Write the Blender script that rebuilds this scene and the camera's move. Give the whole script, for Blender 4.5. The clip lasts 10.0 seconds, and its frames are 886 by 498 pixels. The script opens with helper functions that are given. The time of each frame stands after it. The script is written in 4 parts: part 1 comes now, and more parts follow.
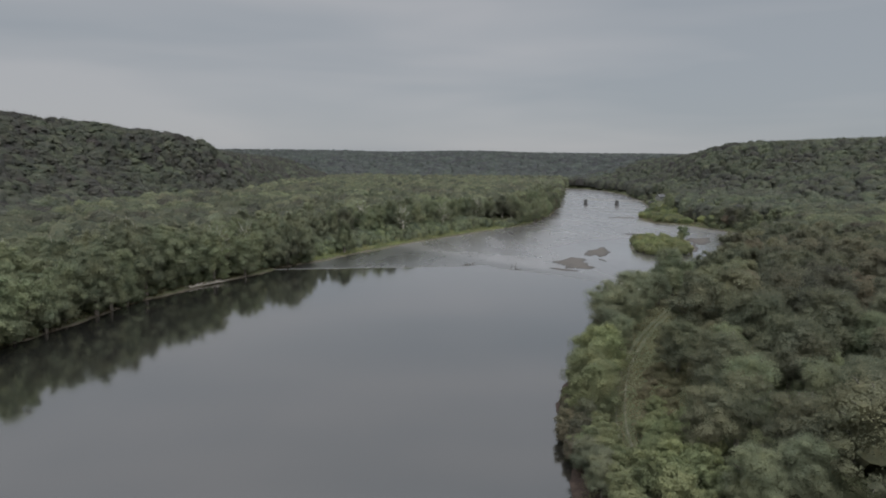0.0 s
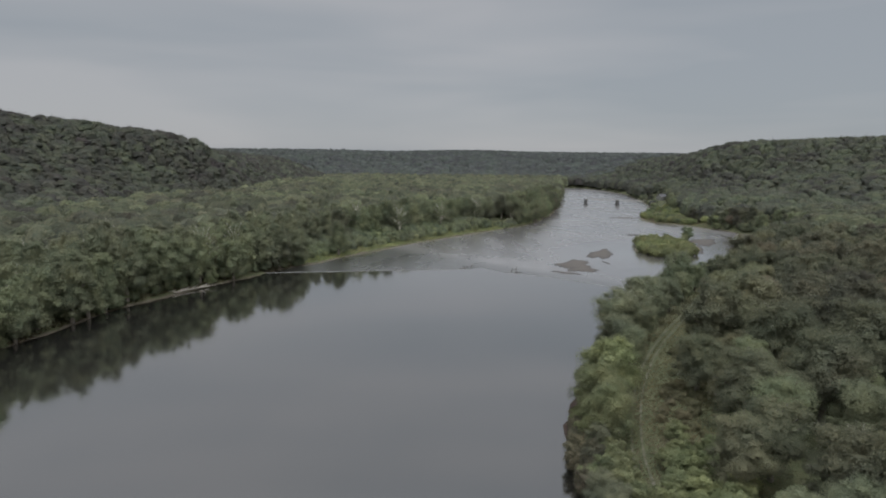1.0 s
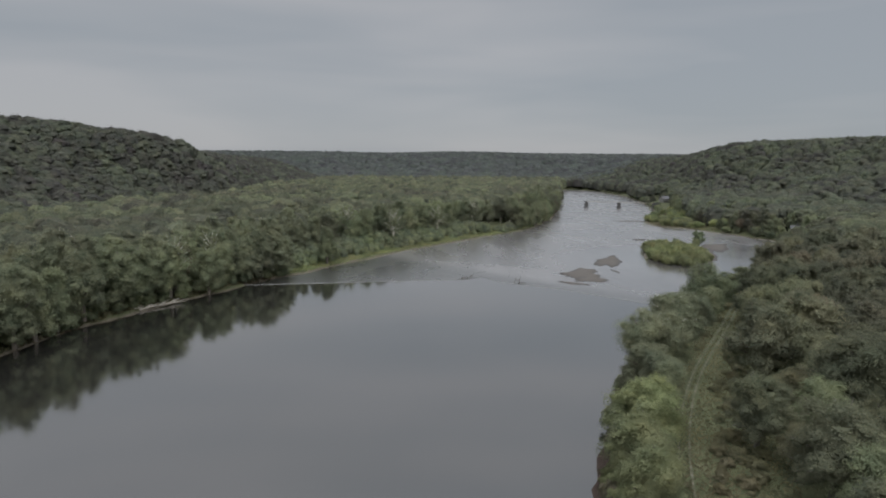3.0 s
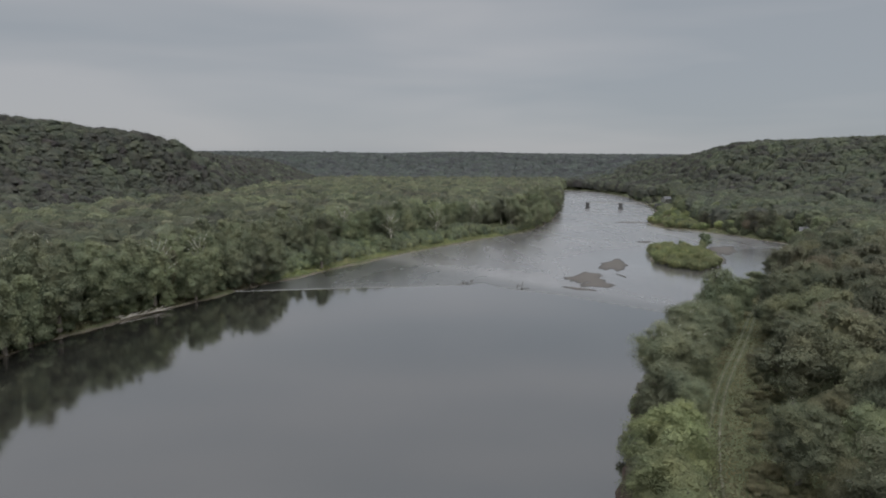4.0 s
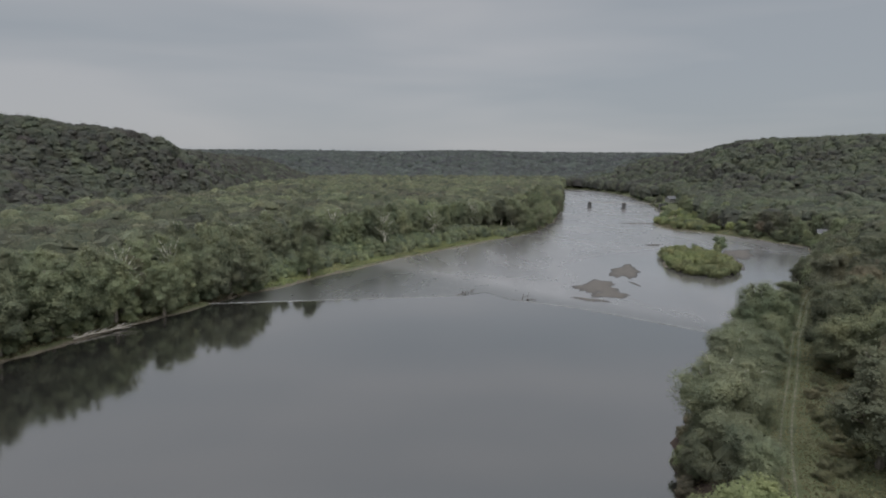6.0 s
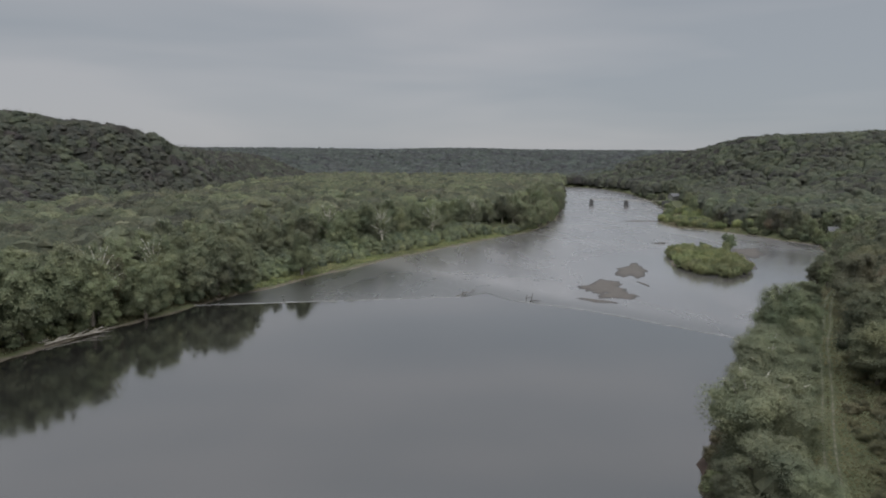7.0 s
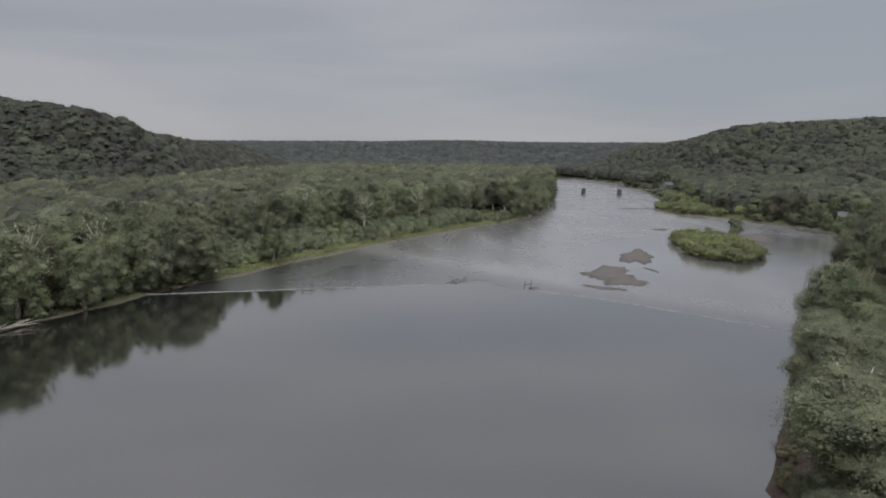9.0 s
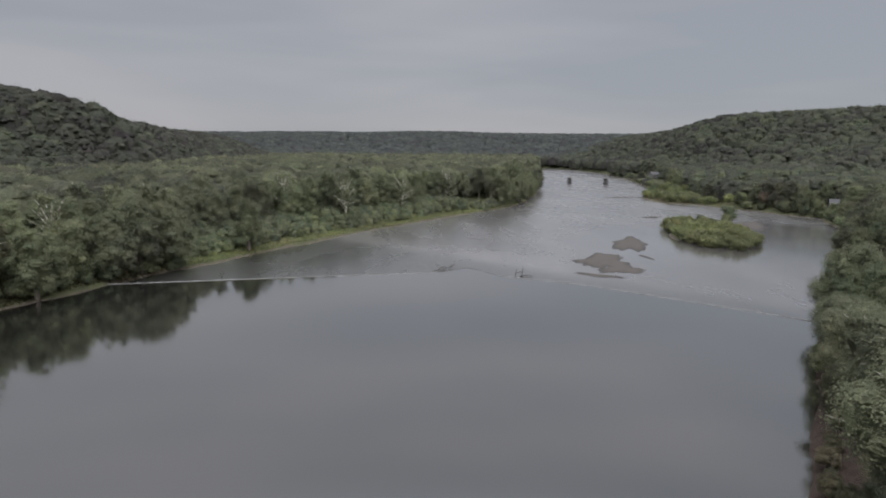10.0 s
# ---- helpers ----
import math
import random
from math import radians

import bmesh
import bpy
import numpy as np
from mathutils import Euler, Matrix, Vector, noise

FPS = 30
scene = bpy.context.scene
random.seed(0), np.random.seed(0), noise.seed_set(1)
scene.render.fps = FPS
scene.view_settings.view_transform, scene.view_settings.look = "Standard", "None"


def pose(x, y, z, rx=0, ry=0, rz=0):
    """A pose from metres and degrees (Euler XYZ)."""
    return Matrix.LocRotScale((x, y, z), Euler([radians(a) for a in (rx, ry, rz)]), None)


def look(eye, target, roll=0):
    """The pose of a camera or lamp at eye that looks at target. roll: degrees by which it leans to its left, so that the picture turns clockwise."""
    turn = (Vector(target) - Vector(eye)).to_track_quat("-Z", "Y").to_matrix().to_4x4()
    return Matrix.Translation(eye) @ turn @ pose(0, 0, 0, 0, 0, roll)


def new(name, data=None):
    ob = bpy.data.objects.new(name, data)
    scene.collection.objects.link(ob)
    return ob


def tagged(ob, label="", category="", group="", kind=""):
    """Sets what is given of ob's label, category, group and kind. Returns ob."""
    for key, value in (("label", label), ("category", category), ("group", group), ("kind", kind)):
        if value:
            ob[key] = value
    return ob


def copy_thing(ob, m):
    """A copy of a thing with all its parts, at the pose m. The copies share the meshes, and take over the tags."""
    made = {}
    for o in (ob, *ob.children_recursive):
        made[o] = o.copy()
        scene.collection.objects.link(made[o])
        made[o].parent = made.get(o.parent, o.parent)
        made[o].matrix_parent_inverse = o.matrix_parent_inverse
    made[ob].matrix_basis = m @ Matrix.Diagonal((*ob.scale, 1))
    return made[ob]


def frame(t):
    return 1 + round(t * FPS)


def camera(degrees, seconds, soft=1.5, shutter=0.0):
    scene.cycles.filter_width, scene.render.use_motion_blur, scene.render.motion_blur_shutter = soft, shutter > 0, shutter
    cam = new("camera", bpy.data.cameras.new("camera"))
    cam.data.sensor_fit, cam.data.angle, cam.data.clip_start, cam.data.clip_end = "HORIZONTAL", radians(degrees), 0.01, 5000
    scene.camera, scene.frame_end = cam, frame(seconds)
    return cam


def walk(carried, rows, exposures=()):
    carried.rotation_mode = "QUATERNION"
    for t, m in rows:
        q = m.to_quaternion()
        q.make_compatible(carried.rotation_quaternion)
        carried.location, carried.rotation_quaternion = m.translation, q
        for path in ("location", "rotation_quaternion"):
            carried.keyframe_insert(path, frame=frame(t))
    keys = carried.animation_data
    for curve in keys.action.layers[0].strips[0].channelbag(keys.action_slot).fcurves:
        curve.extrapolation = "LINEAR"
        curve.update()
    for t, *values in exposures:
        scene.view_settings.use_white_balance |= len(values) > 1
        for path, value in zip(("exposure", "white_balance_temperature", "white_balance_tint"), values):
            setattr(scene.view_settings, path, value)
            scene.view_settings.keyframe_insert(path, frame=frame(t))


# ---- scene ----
cam = camera(71.2, 10.0, soft=1.95)
PATH = [
    (0, (-0.102, 0.823, 56.23), (-0.108, 2.803, 55.95), 0.5),
    (0.5, (0.038, 7.257, 56.056), (0.035, 9.237, 55.774), 0.6),
    (1, (0.156, 13.756, 55.994), (0.156, 15.736, 55.712), 0.5),
    (1.5, (-0.028, 20.573, 55.907), (-0.024, 22.553, 55.626), 0.5),
    (2, (-0.092, 27.262, 55.797), (-0.086, 29.243, 55.517), 0.4),
    (2.5, (-0.211, 33.822, 55.723), (-0.201, 35.803, 55.445), 0.4),
    (4, (-0.242, 53.249, 55.514), (-0.226, 55.23, 55.239), 0.3),
    (4.5, (-0.365, 59.964, 55.599), (-0.345, 61.945, 55.323), 0.4),
    (5, (-0.375, 66.651, 55.586), (-0.353, 68.632, 55.31), 0.3),
    (5.5, (-0.447, 73.068, 55.58), (-0.423, 75.048, 55.303), 0.3),
    (7, (-0.168, 92.738, 53.601), (-0.14, 94.717, 53.316), 0.3),
    (7.5, (-0.257, 99.276, 51.929), (-0.228, 101.255, 51.641), 0.3),
    (8, (-0.36, 106.11, 49.723), (-0.328, 108.088, 49.431), 0.3),
    (8.5, (-0.246, 112.738, 47.249), (-0.207, 114.716, 46.953), 0.3),
    (9, (-0.049, 119.329, 44.908), (0.021, 121.305, 44.607), 0.3),
    (9.5, (-0.287, 125.949, 42.661), (-0.187, 127.923, 42.35), 0.4),
    (10, (-0.445, 131.879, 40.822), (-0.322, 133.848, 40.497), 0.4),
]
walk(cam, [(t, look(eye, target, roll)) for t, eye, target, roll in PATH], ((0, 0.05, 6500, 8.5), (6, 0.06, 6500, 8.5), (10, 0.06, 6500, 12)))

# ---------------------------------------------------------------- light
world = bpy.data.worlds.new("overcast_sky")
scene.world = world
world.use_nodes = True
wn, wl = world.node_tree.nodes, world.node_tree.links
wn.clear()


def wnode(kind, **values):
    n = wn.new(kind)
    for key, value in values.items():
        n.inputs[key].default_value = value
    return n


coord = wn.new("ShaderNodeTexCoord")
split = wn.new("ShaderNodeSeparateXYZ")
wl.new(coord.outputs["Generated"], split.inputs[0])
# overcast: brighter towards the zenith
lift = wn.new("ShaderNodeValToRGB")
for at, value in ((0.26, 1.0), (0.50, 1.2), (0.69, 3.0), (1.0, 6.4)):
    stop = lift.color_ramp.elements.new(at)
    stop.color = (value / 6.4, value / 6.4, value / 6.4, 1)
lift.color_ramp.elements[0].color = (1 / 6.4, 1 / 6.4, 1 / 6.4, 1)
lift.color_ramp.elements.remove(lift.color_ramp.elements[-1])
wl.new(split.outputs["Z"], lift.inputs[0])
rise = wn.new("ShaderNodeMath")
rise.operation = "MULTIPLY"
rise.inputs[1].default_value = 6.4
wl.new(lift.outputs[0], rise.inputs[0])
squash = wn.new("ShaderNodeMapping")
squash.inputs["Scale"].default_value = (1.0, 1.0, 6.0)
squash.inputs["Location"].default_value = (0.35, 0.1, 0.2)
wl.new(coord.outputs["Generated"], squash.inputs["Vector"])
cloud = wnode("ShaderNodeTexNoise", Scale=1.7, Detail=3.0, Roughness=0.45, Distortion=0.25)
wl.new(squash.outputs[0], cloud.inputs["Vector"])
ramp = wn.new("ShaderNodeValToRGB")
ramp.color_ramp.elements[0].position, ramp.color_ramp.elements[1].position = 0.36, 0.64
ramp.color_ramp.elements[0].color = (0.285, 0.305, 0.335, 1)
ramp.color_ramp.elements[1].color = (0.365, 0.368, 0.388, 1)
wl.new(cloud.outputs["Fac"], ramp.inputs[0])
bright = wn.new("ShaderNodeVectorMath")
bright.operation = "SCALE"
wl.new(ramp.outputs[0], bright.inputs[0])
wl.new(rise.outputs[0], bright.inputs["Scale"])
sky = wn.new("ShaderNodeTexSky")
sky.sky_type, sky.sun_disc = "NISHITA", False
sky.sun_elevation, sky.sun_rotation = radians(47), radians(206)
veil = wnode("ShaderNodeBackground", Strength=0.006)
wl.new(sky.outputs[0], veil.inputs["Color"])
deck = wnode("ShaderNodeBackground", Strength=1.0)
wl.new(bright.outputs[0], deck.inputs["Color"])
both = wn.new("ShaderNodeAddShader")
wl.new(deck.outputs[0], both.inputs[0])
wl.new(veil.outputs[0], both.inputs[1])
wout = wn.new("ShaderNodeOutputWorld")
wl.new(both.outputs[0], wout.inputs["Surface"])

sun_data = bpy.data.lights.new("sun", "SUN")
sun_data.energy, sun_data.angle, sun_data.color = 1.6, radians(110), (1.0, 0.96, 0.9)
sun = new("sun", sun_data)
sun.matrix_world = look((0, 0, 300), (-120, 250, 0))

# ---------------------------------------------------------------- materials


class Mat:
    """A node material with a principled surface."""

    def __init__(self, name, rough=0.7, spec=0.3):
        self.m = bpy.data.materials.new(name)
        self.m.use_nodes = True
        self.n, self.l = self.m.node_tree.nodes, self.m.node_tree.links
        self.p = self.n["Principled BSDF"]
        self.p.inputs["Roughness"].default_value = rough
        self.p.inputs["Specular IOR Level"].default_value = spec
        self.where = self.n.new("ShaderNodeNewGeometry").outputs["Position"]

    def noise(self, scale, detail=4.0, rough=0.55, stretch=None, distort=0.0):
        n = self.n.new("ShaderNodeTexNoise")
        n.inputs["Scale"].default_value, n.inputs["Detail"].default_value = scale, detail
        n.inputs["Roughness"].default_value, n.inputs["Distortion"].default_value = rough, distort
        src = self.where
        if stretch:
            m = self.n.new("ShaderNodeMapping")
            m.inputs["Scale"].default_value = stretch
            self.l.new(src, m.inputs["Vector"])
            src = m.outputs[0]
        self.l.new(src, n.inputs["Vector"])
        return n.outputs["Fac"]

    def ramp(self, fac, stops):
        r = self.n.new("ShaderNodeValToRGB")
        e = r.color_ramp.elements
        while len(e) < len(stops):
            e.new(0.5)
        for k, (at, col) in enumerate(stops):
            e[k].position = at
            e[k].color = (*col, 1) if isinstance(col, tuple) else (col, col, col, 1)
        self.l.new(fac, r.inputs[0])
        return r.outputs[0]

    def mix(self, fac, a, b, how="MIX"):
        x = self.n.new("ShaderNodeMix")
        x.data_type, x.blend_type = "RGBA", how
        for sock, v in ((x.inputs[0], fac), (x.inputs[6], a), (x.inputs[7], b)):
            if isinstance(v, (int, float)):
                sock.default_value = v
            elif isinstance(v, tuple):
                sock.default_value = (*v, 1)
            else:
                self.l.new(v, sock)
        return x.outputs[2]

    def span(self, value, a, b, c=0.0, d=1.0):
        r = self.n.new("ShaderNodeMapRange")
        for k, v in zip(("From Min", "From Max", "To Min", "To Max"), (a, b, c, d)):
            r.inputs[k].default_value = v
        self.l.new(value, r.inputs["Value"])
        return r.outputs[0]

    def height(self):
        x = self.n.new("ShaderNodeSeparateXYZ")
        self.l.new(self.where, x.inputs[0])
        return x.outputs["Z"]

    def northing(self):
        x = self.n.new("ShaderNodeSeparateXYZ")
        self.l.new(self.where, x.inputs[0])
        return x.outputs["Y"]

    def colour(self, out):
        self.l.new(out, self.p.inputs["Base Color"])
        return self

    def bump(self, out, strength, distance):
        b = self.n.new("ShaderNodeBump")
        b.inputs["Strength"].default_value, b.inputs["Distance"].default_value = strength, distance
        self.l.new(out, b.inputs["Height"])
        self.l.new(b.outputs[0], self.p.inputs["Normal"])
        return self


def leaf_material(name, dark, mid, light, per_object=True, mottle=1.0):
    """Foliage: the tint differs from tree to tree and from leaf to leaf."""
    m = Mat(name, 0.65, 0.15)
    if per_object:
        tint = m.n.new("ShaderNodeObjectInfo").outputs["Random"]
    else:
        a = m.n.new("ShaderNodeAttribute")
        a.attribute_name = "tint"
        tint = a.outputs["Fac"]
    base = m.ramp(tint, [(0.0, dark), (0.5, mid), (1.0, light)])
    leafy = m.n.new("ShaderNodeNewGeometry").outputs["Random Per Island"]
    vary = m.ramp(leafy, [(0.0, 0.85), (0.6, 1.0), (1.0, 1.18)])
    col = m.mix(1.0, base, vary, "MULTIPLY")
    patch = m.ramp(m.noise(0.16, 3.0), [(0.3, (0.86, 0.9, 0.9)), (0.7, (1.16, 1.1, 1.0))])
    col = m.mix(1.0, col, patch, "MULTIPLY")
    sprays = m.ramp(m.noise(0.9, 3.0, 0.7), [(0.35, (0.80, 0.82, 0.84)), (0.65, (1.20, 1.18, 1.14))])
    col = m.mix(mottle, col, sprays, "MULTIPLY")
    stands = m.ramp(m.noise(0.022, 3.0), [(0.32, (0.88, 0.81, 0.87)), (0.68, (1.12, 1.17, 1.03))])
    col = m.mix(1.0, col, stands, "MULTIPLY")
    # the leaves of one bough catch the light together, on the lit side and through the leaf
    face = m.n.new("ShaderNodeAttribute")
    face.attribute_name = "facing"
    turn = m.n.new("ShaderNodeVectorTransform")
    turn.vector_type, turn.convert_from, turn.convert_to = "NORMAL", "OBJECT", "WORLD"
    m.l.new(face.outputs["Vector"], turn.inputs[0])
    back = m.n.new("ShaderNodeVectorMath")
    back.operation = "SCALE"
    back.inputs["Scale"].default_value = -1.0
    m.l.new(turn.outputs[0], back.inputs[0])
    lit, glow = m.n.new("ShaderNodeBsdfDiffuse"), m.n.new("ShaderNodeBsdfTranslucent")
    both_sides = m.n.new("ShaderNodeAddShader")
    for k, (shader, normal) in enumerate(((lit, turn.outputs[0]), (glow, back.outputs[0]))):
        m.l.new(col, shader.inputs["Color"])
        m.l.new(normal, shader.inputs["Normal"])
        m.l.new(shader.outputs[0], both_sides.inputs[k])
    m.l.new(both_sides.outputs[0], m.n["Material Output"].inputs["Surface"])
    return m.m


LEAF = {
    "green": leaf_material("leaf_green", (0.086, 0.095, 0.071), (0.105, 0.117, 0.085), (0.128, 0.139, 0.097)),
    "willow": leaf_material("leaf_willow", (0.106, 0.120, 0.072), (0.119, 0.133, 0.079), (0.132, 0.145, 0.086)),
    "slope": leaf_material("leaf_slope", (0.060, 0.063, 0.052), (0.081, 0.084, 0.065), (0.107, 0.109, 0.080)),
    "brown": leaf_material("leaf_turning", (0.068, 0.068, 0.052), (0.085, 0.081, 0.062), (0.108, 0.096, 0.076)),
    "shrub": leaf_material("leaf_shrub", (0.078, 0.092, 0.068), (0.098, 0.112, 0.078), (0.126, 0.140, 0.090)),
    "thicket": leaf_material("leaf_thicket", (0.074, 0.086, 0.066), (0.092, 0.106, 0.076), (0.118, 0.132, 0.086), False),
    "scrub": leaf_material("leaf_scrub", (0.080, 0.079, 0.056), (0.096, 0.092, 0.064), (0.108, 0.100, 0.074)),
    "grass": leaf_material("leaf_shore_grass", (0.104, 0.120, 0.066), (0.128, 0.140, 0.076), (0.160, 0.160, 0.092), False),
    "island": leaf_material("leaf_island", (0.112, 0.126, 0.074), (0.128, 0.142, 0.080), (0.150, 0.160, 0.090)),
    "flood": leaf_material("leaf_floodplain", (0.058, 0.062, 0.053), (0.077, 0.083, 0.066), (0.108, 0.116, 0.085), False),
    # part of the grey in these hillside greens is haze put into colour
    "hill": leaf_material("leaf_hillside", (0.052, 0.051, 0.052), (0.063, 0.067, 0.062), (0.080, 0.088, 0.071), False, 0.6),
    # blue-grey here is distance haze, painted into the leaf colour
    "far": leaf_material("leaf_distant_haze", (0.066, 0.073, 0.077), (0.072, 0.080, 0.084), (0.079, 0.087, 0.090), False, 0.15),
    "pine": leaf_material("leaf_conifer", (0.034, 0.046, 0.043), (0.040, 0.054, 0.050), (0.046, 0.061, 0.055)),
    "weeds": leaf_material("leaf_weeds", (0.074, 0.072, 0.050), (0.090, 0.086, 0.058), (0.116, 0.106, 0.076), False),
}

bark = Mat("bark_grey", 0.85, 0.2)
bark.colour(bark.ramp(bark.noise(2.5, 6, 0.6, (1, 1, 0.25)), [(0.3, (0.07, 0.06, 0.05)), (0.7, (0.20, 0.18, 0.155))]))
bark.bump(bark.noise(6, 5, 0.6, (1, 1, 0.2)), 0.5, 0.06)
pale = Mat("bark_sycamore", 0.7, 0.25)
pale.colour(pale.ramp(pale.noise(1.6, 5, 0.6), [(0.35, (0.22, 0.20, 0.16)), (0.55, (0.48, 0.46, 0.40)), (0.8, (0.62, 0.60, 0.54))]))
soaked = Mat("soaked_wood", 0.6, 0.3)
soaked.colour(soaked.ramp(soaked.noise(3.0, 5), [(0.3, (0.05, 0.045, 0.04)), (0.7, (0.16, 0.145, 0.13))]))
twig = Mat("bark_light_grey", 0.8, 0.2)
twig.colour(twig.ramp(twig.noise(1.6, 5, 0.6), [(0.35, (0.12, 0.11, 0.095)), (0.75, (0.28, 0.265, 0.235))]))
drift = Mat("weathered_wood", 0.8, 0.2)
drift.colour(drift.ramp(drift.noise(3.0, 5), [(0.3, (0.22, 0.20, 0.17)), (0.7, (0.50, 0.47, 0.42))]))

soil = Mat("ground_cover", 0.9, 0.1)
grass = soil.ramp(soil.noise(0.22, 6, 0.6), [(0.30, (0.050, 0.056, 0.032)), (0.52, (0.080, 0.087, 0.046)), (0.72, (0.112, 0.108, 0.064))])
fine = soil.ramp(soil.noise(3.5, 4, 0.6), [(0.25, 0.75), (0.75, 1.25)])
grass = soil.mix(1.0, grass, fine, "MULTIPLY")
mud = soil.ramp(soil.noise(0.8, 6, 0.65), [(0.3, (0.07, 0.058, 0.046)), (0.7, (0.17, 0.15, 0.12))])
wobble = soil.n.new("ShaderNodeMath")
wobble.operation = "ADD"
soil.l.new(soil.height(), wobble.inputs[0])
soil.l.new(soil.span(soil.noise(0.15, 4), 0.3, 0.7, -0.3, 0.3), wobble.inputs[1])
reach = soil.n.new("ShaderNodeMath")
reach.operation = "ADD"
soil.l.new(wobble.outputs[0], reach.inputs[0])
soil.l.new(soil.span(soil.northing(), 300, 345, 0.0, 1.0), reach.inputs[1])
litter = soil.ramp(soil.noise(0.6, 6, 0.65), [(0.3, (0.028, 0.030, 0.019)), (0.7, (0.052, 0.052, 0.034))])
grass = soil.mix(soil.span(soil.height(), 8.5, 12.0), grass, litter)
leafy_mud = soil.ramp(soil.noise(0.9, 6, 0.65), [(0.3, (0.036, 0.027, 0.023)), (0.7, (0.078, 0.058, 0.047))])
east = soil.n.new("ShaderNodeSeparateXYZ")
soil.l.new(soil.where, east.inputs[0])
bank = soil.mix(1.0, soil.span(east.outputs["X"], 5, 10), soil.span(soil.northing(), 250, 280, 1.0, 0.0), "MULTIPLY")
shoulder = soil.mix(soil.span(wobble.outputs[0], 2.4, 3.8), leafy_mud, grass)
shore_tone = soil.mix(soil.span(reach.outputs[0], 0.15, 0.55), mud, grass)
soil.colour(soil.mix(bank, shore_tone, shoulder))
soil.bump(soil.noise(2.2, 6, 0.65), 0.7, 0.25)

gravel = Mat("gravel", 0.85, 0.2)
dry = gravel.mix(0.5, gravel.ramp(gravel.noise(0.35, 4), [(0.3, (0.078, 0.070, 0.063)), (0.7, (0.128, 0.114, 0.102))]),
                         gravel.ramp(gravel.noise(4.0, 4, 0.7), [(0.3, (0.06, 0.055, 0.050)), (0.7, (0.150, 0.135, 0.121))]))
# soaked stones where the bar hardly clears the water
damp = gravel.n.new("ShaderNodeMath")
damp.operation = "ADD"
gravel.l.new(gravel.height(), damp.inputs[0])
gravel.l.new(gravel.span(gravel.noise(0.25, 5, 0.65), 0.3, 0.7, -0.12, 0.12), damp.inputs[1])
gravel.colour(gravel.mix(gravel.span(damp.outputs[0], -0.95, -0.72), (0.062, 0.058, 0.056), dry))
gravel.bump(gravel.noise(5, 4, 0.7), 0.8, 0.12)

rut = Mat("track_dust", 0.95, 0.1)
rut.colour(rut.ramp(rut.noise(0.9, 5), [(0.3, (0.07, 0.072, 0.045)), (0.5, (0.11, 0.108, 0.075)), (0.7, (0.18, 0.172, 0.135))]))
stone = Mat("pier_masonry", 0.85, 0.2)
stone.colour(stone.ramp(stone.noise(0.8, 6, 0.6), [(0.3, (0.06, 0.06, 0.06)), (0.7, (0.15, 0.148, 0.145))]))
stone.bump(stone.noise(2.5, 5), 0.6, 0.1)
concrete = Mat("wet_concrete", 0.6, 0.4)
concrete.colour(concrete.ramp(concrete.noise(0.5, 6, 0.65), [(0.3, (0.10, 0.098, 0.095)), (0.7, (0.24, 0.235, 0.23))]))
foam = Mat("foam", 0.7, 0.3)
foam.colour(foam.ramp(foam.noise(1.4, 5, 0.7), [(0.35, (0.30, 0.31, 0.32)), (0.6, (0.66, 0.67, 0.68))]))
grey_siding = Mat("grey_wall_siding", 0.75, 0.2)
grey_siding.colour(grey_siding.ramp(grey_siding.noise(1.2, 5), [(0.3, (0.17, 0.17, 0.16)), (0.7, (0.27, 0.27, 0.255))]))
white = Mat("white_siding", 0.6, 0.3)
white.colour(white.ramp(white.noise(1.2, 5), [(0.3, (0.62, 0.62, 0.60)), (0.7, (0.78, 0.78, 0.76))]))
slate = Mat("grey_shingle", 0.8, 0.2)
slate.colour(slate.ramp(slate.noise(1.5, 5), [(0.3, (0.075, 0.075, 0.078)), (0.7, (0.15, 0.15, 0.155))]))
dark_glass = Mat("window_glass", 0.08, 0.5)
dark_glass.p.inputs["Base Color"].default_value = (0.03, 0.035, 0.04, 1)

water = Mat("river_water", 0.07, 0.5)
# IOR and coat set above water's own 1.33, to brighten the reflected sky
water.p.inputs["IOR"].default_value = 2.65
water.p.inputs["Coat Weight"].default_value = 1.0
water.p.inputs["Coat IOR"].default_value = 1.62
# below the dam the current ruffles the surface, in drawn-out streaks
lower = water.span(water.height(), -0.9, -0.4, 1.0, 0.0)
streak = water.ramp(water.noise(0.025, 5, 0.65, (1.0, 0.4, 1.0), 0.6), [(0.36, 0.58), (0.64, 0.85)])
# broken water in the gap of the dam
gap = water.n.new("ShaderNodeVectorMath")
gap.operation = "DISTANCE"
water.l.new(water.where, gap.inputs[0])
gap.inputs[1].default_value = (27, 354, -1)
rapid = water.span(gap.outputs["Value"], 8, 34, 1.0, 0.0)
broken = water.mix(1.0, rapid, water.ramp(water.noise(0.12, 5, 0.65, (1.0, 0.5, 1.0), 0.8), [(0.40, 0.0), (0.60, 1.0)]), "MULTIPLY")
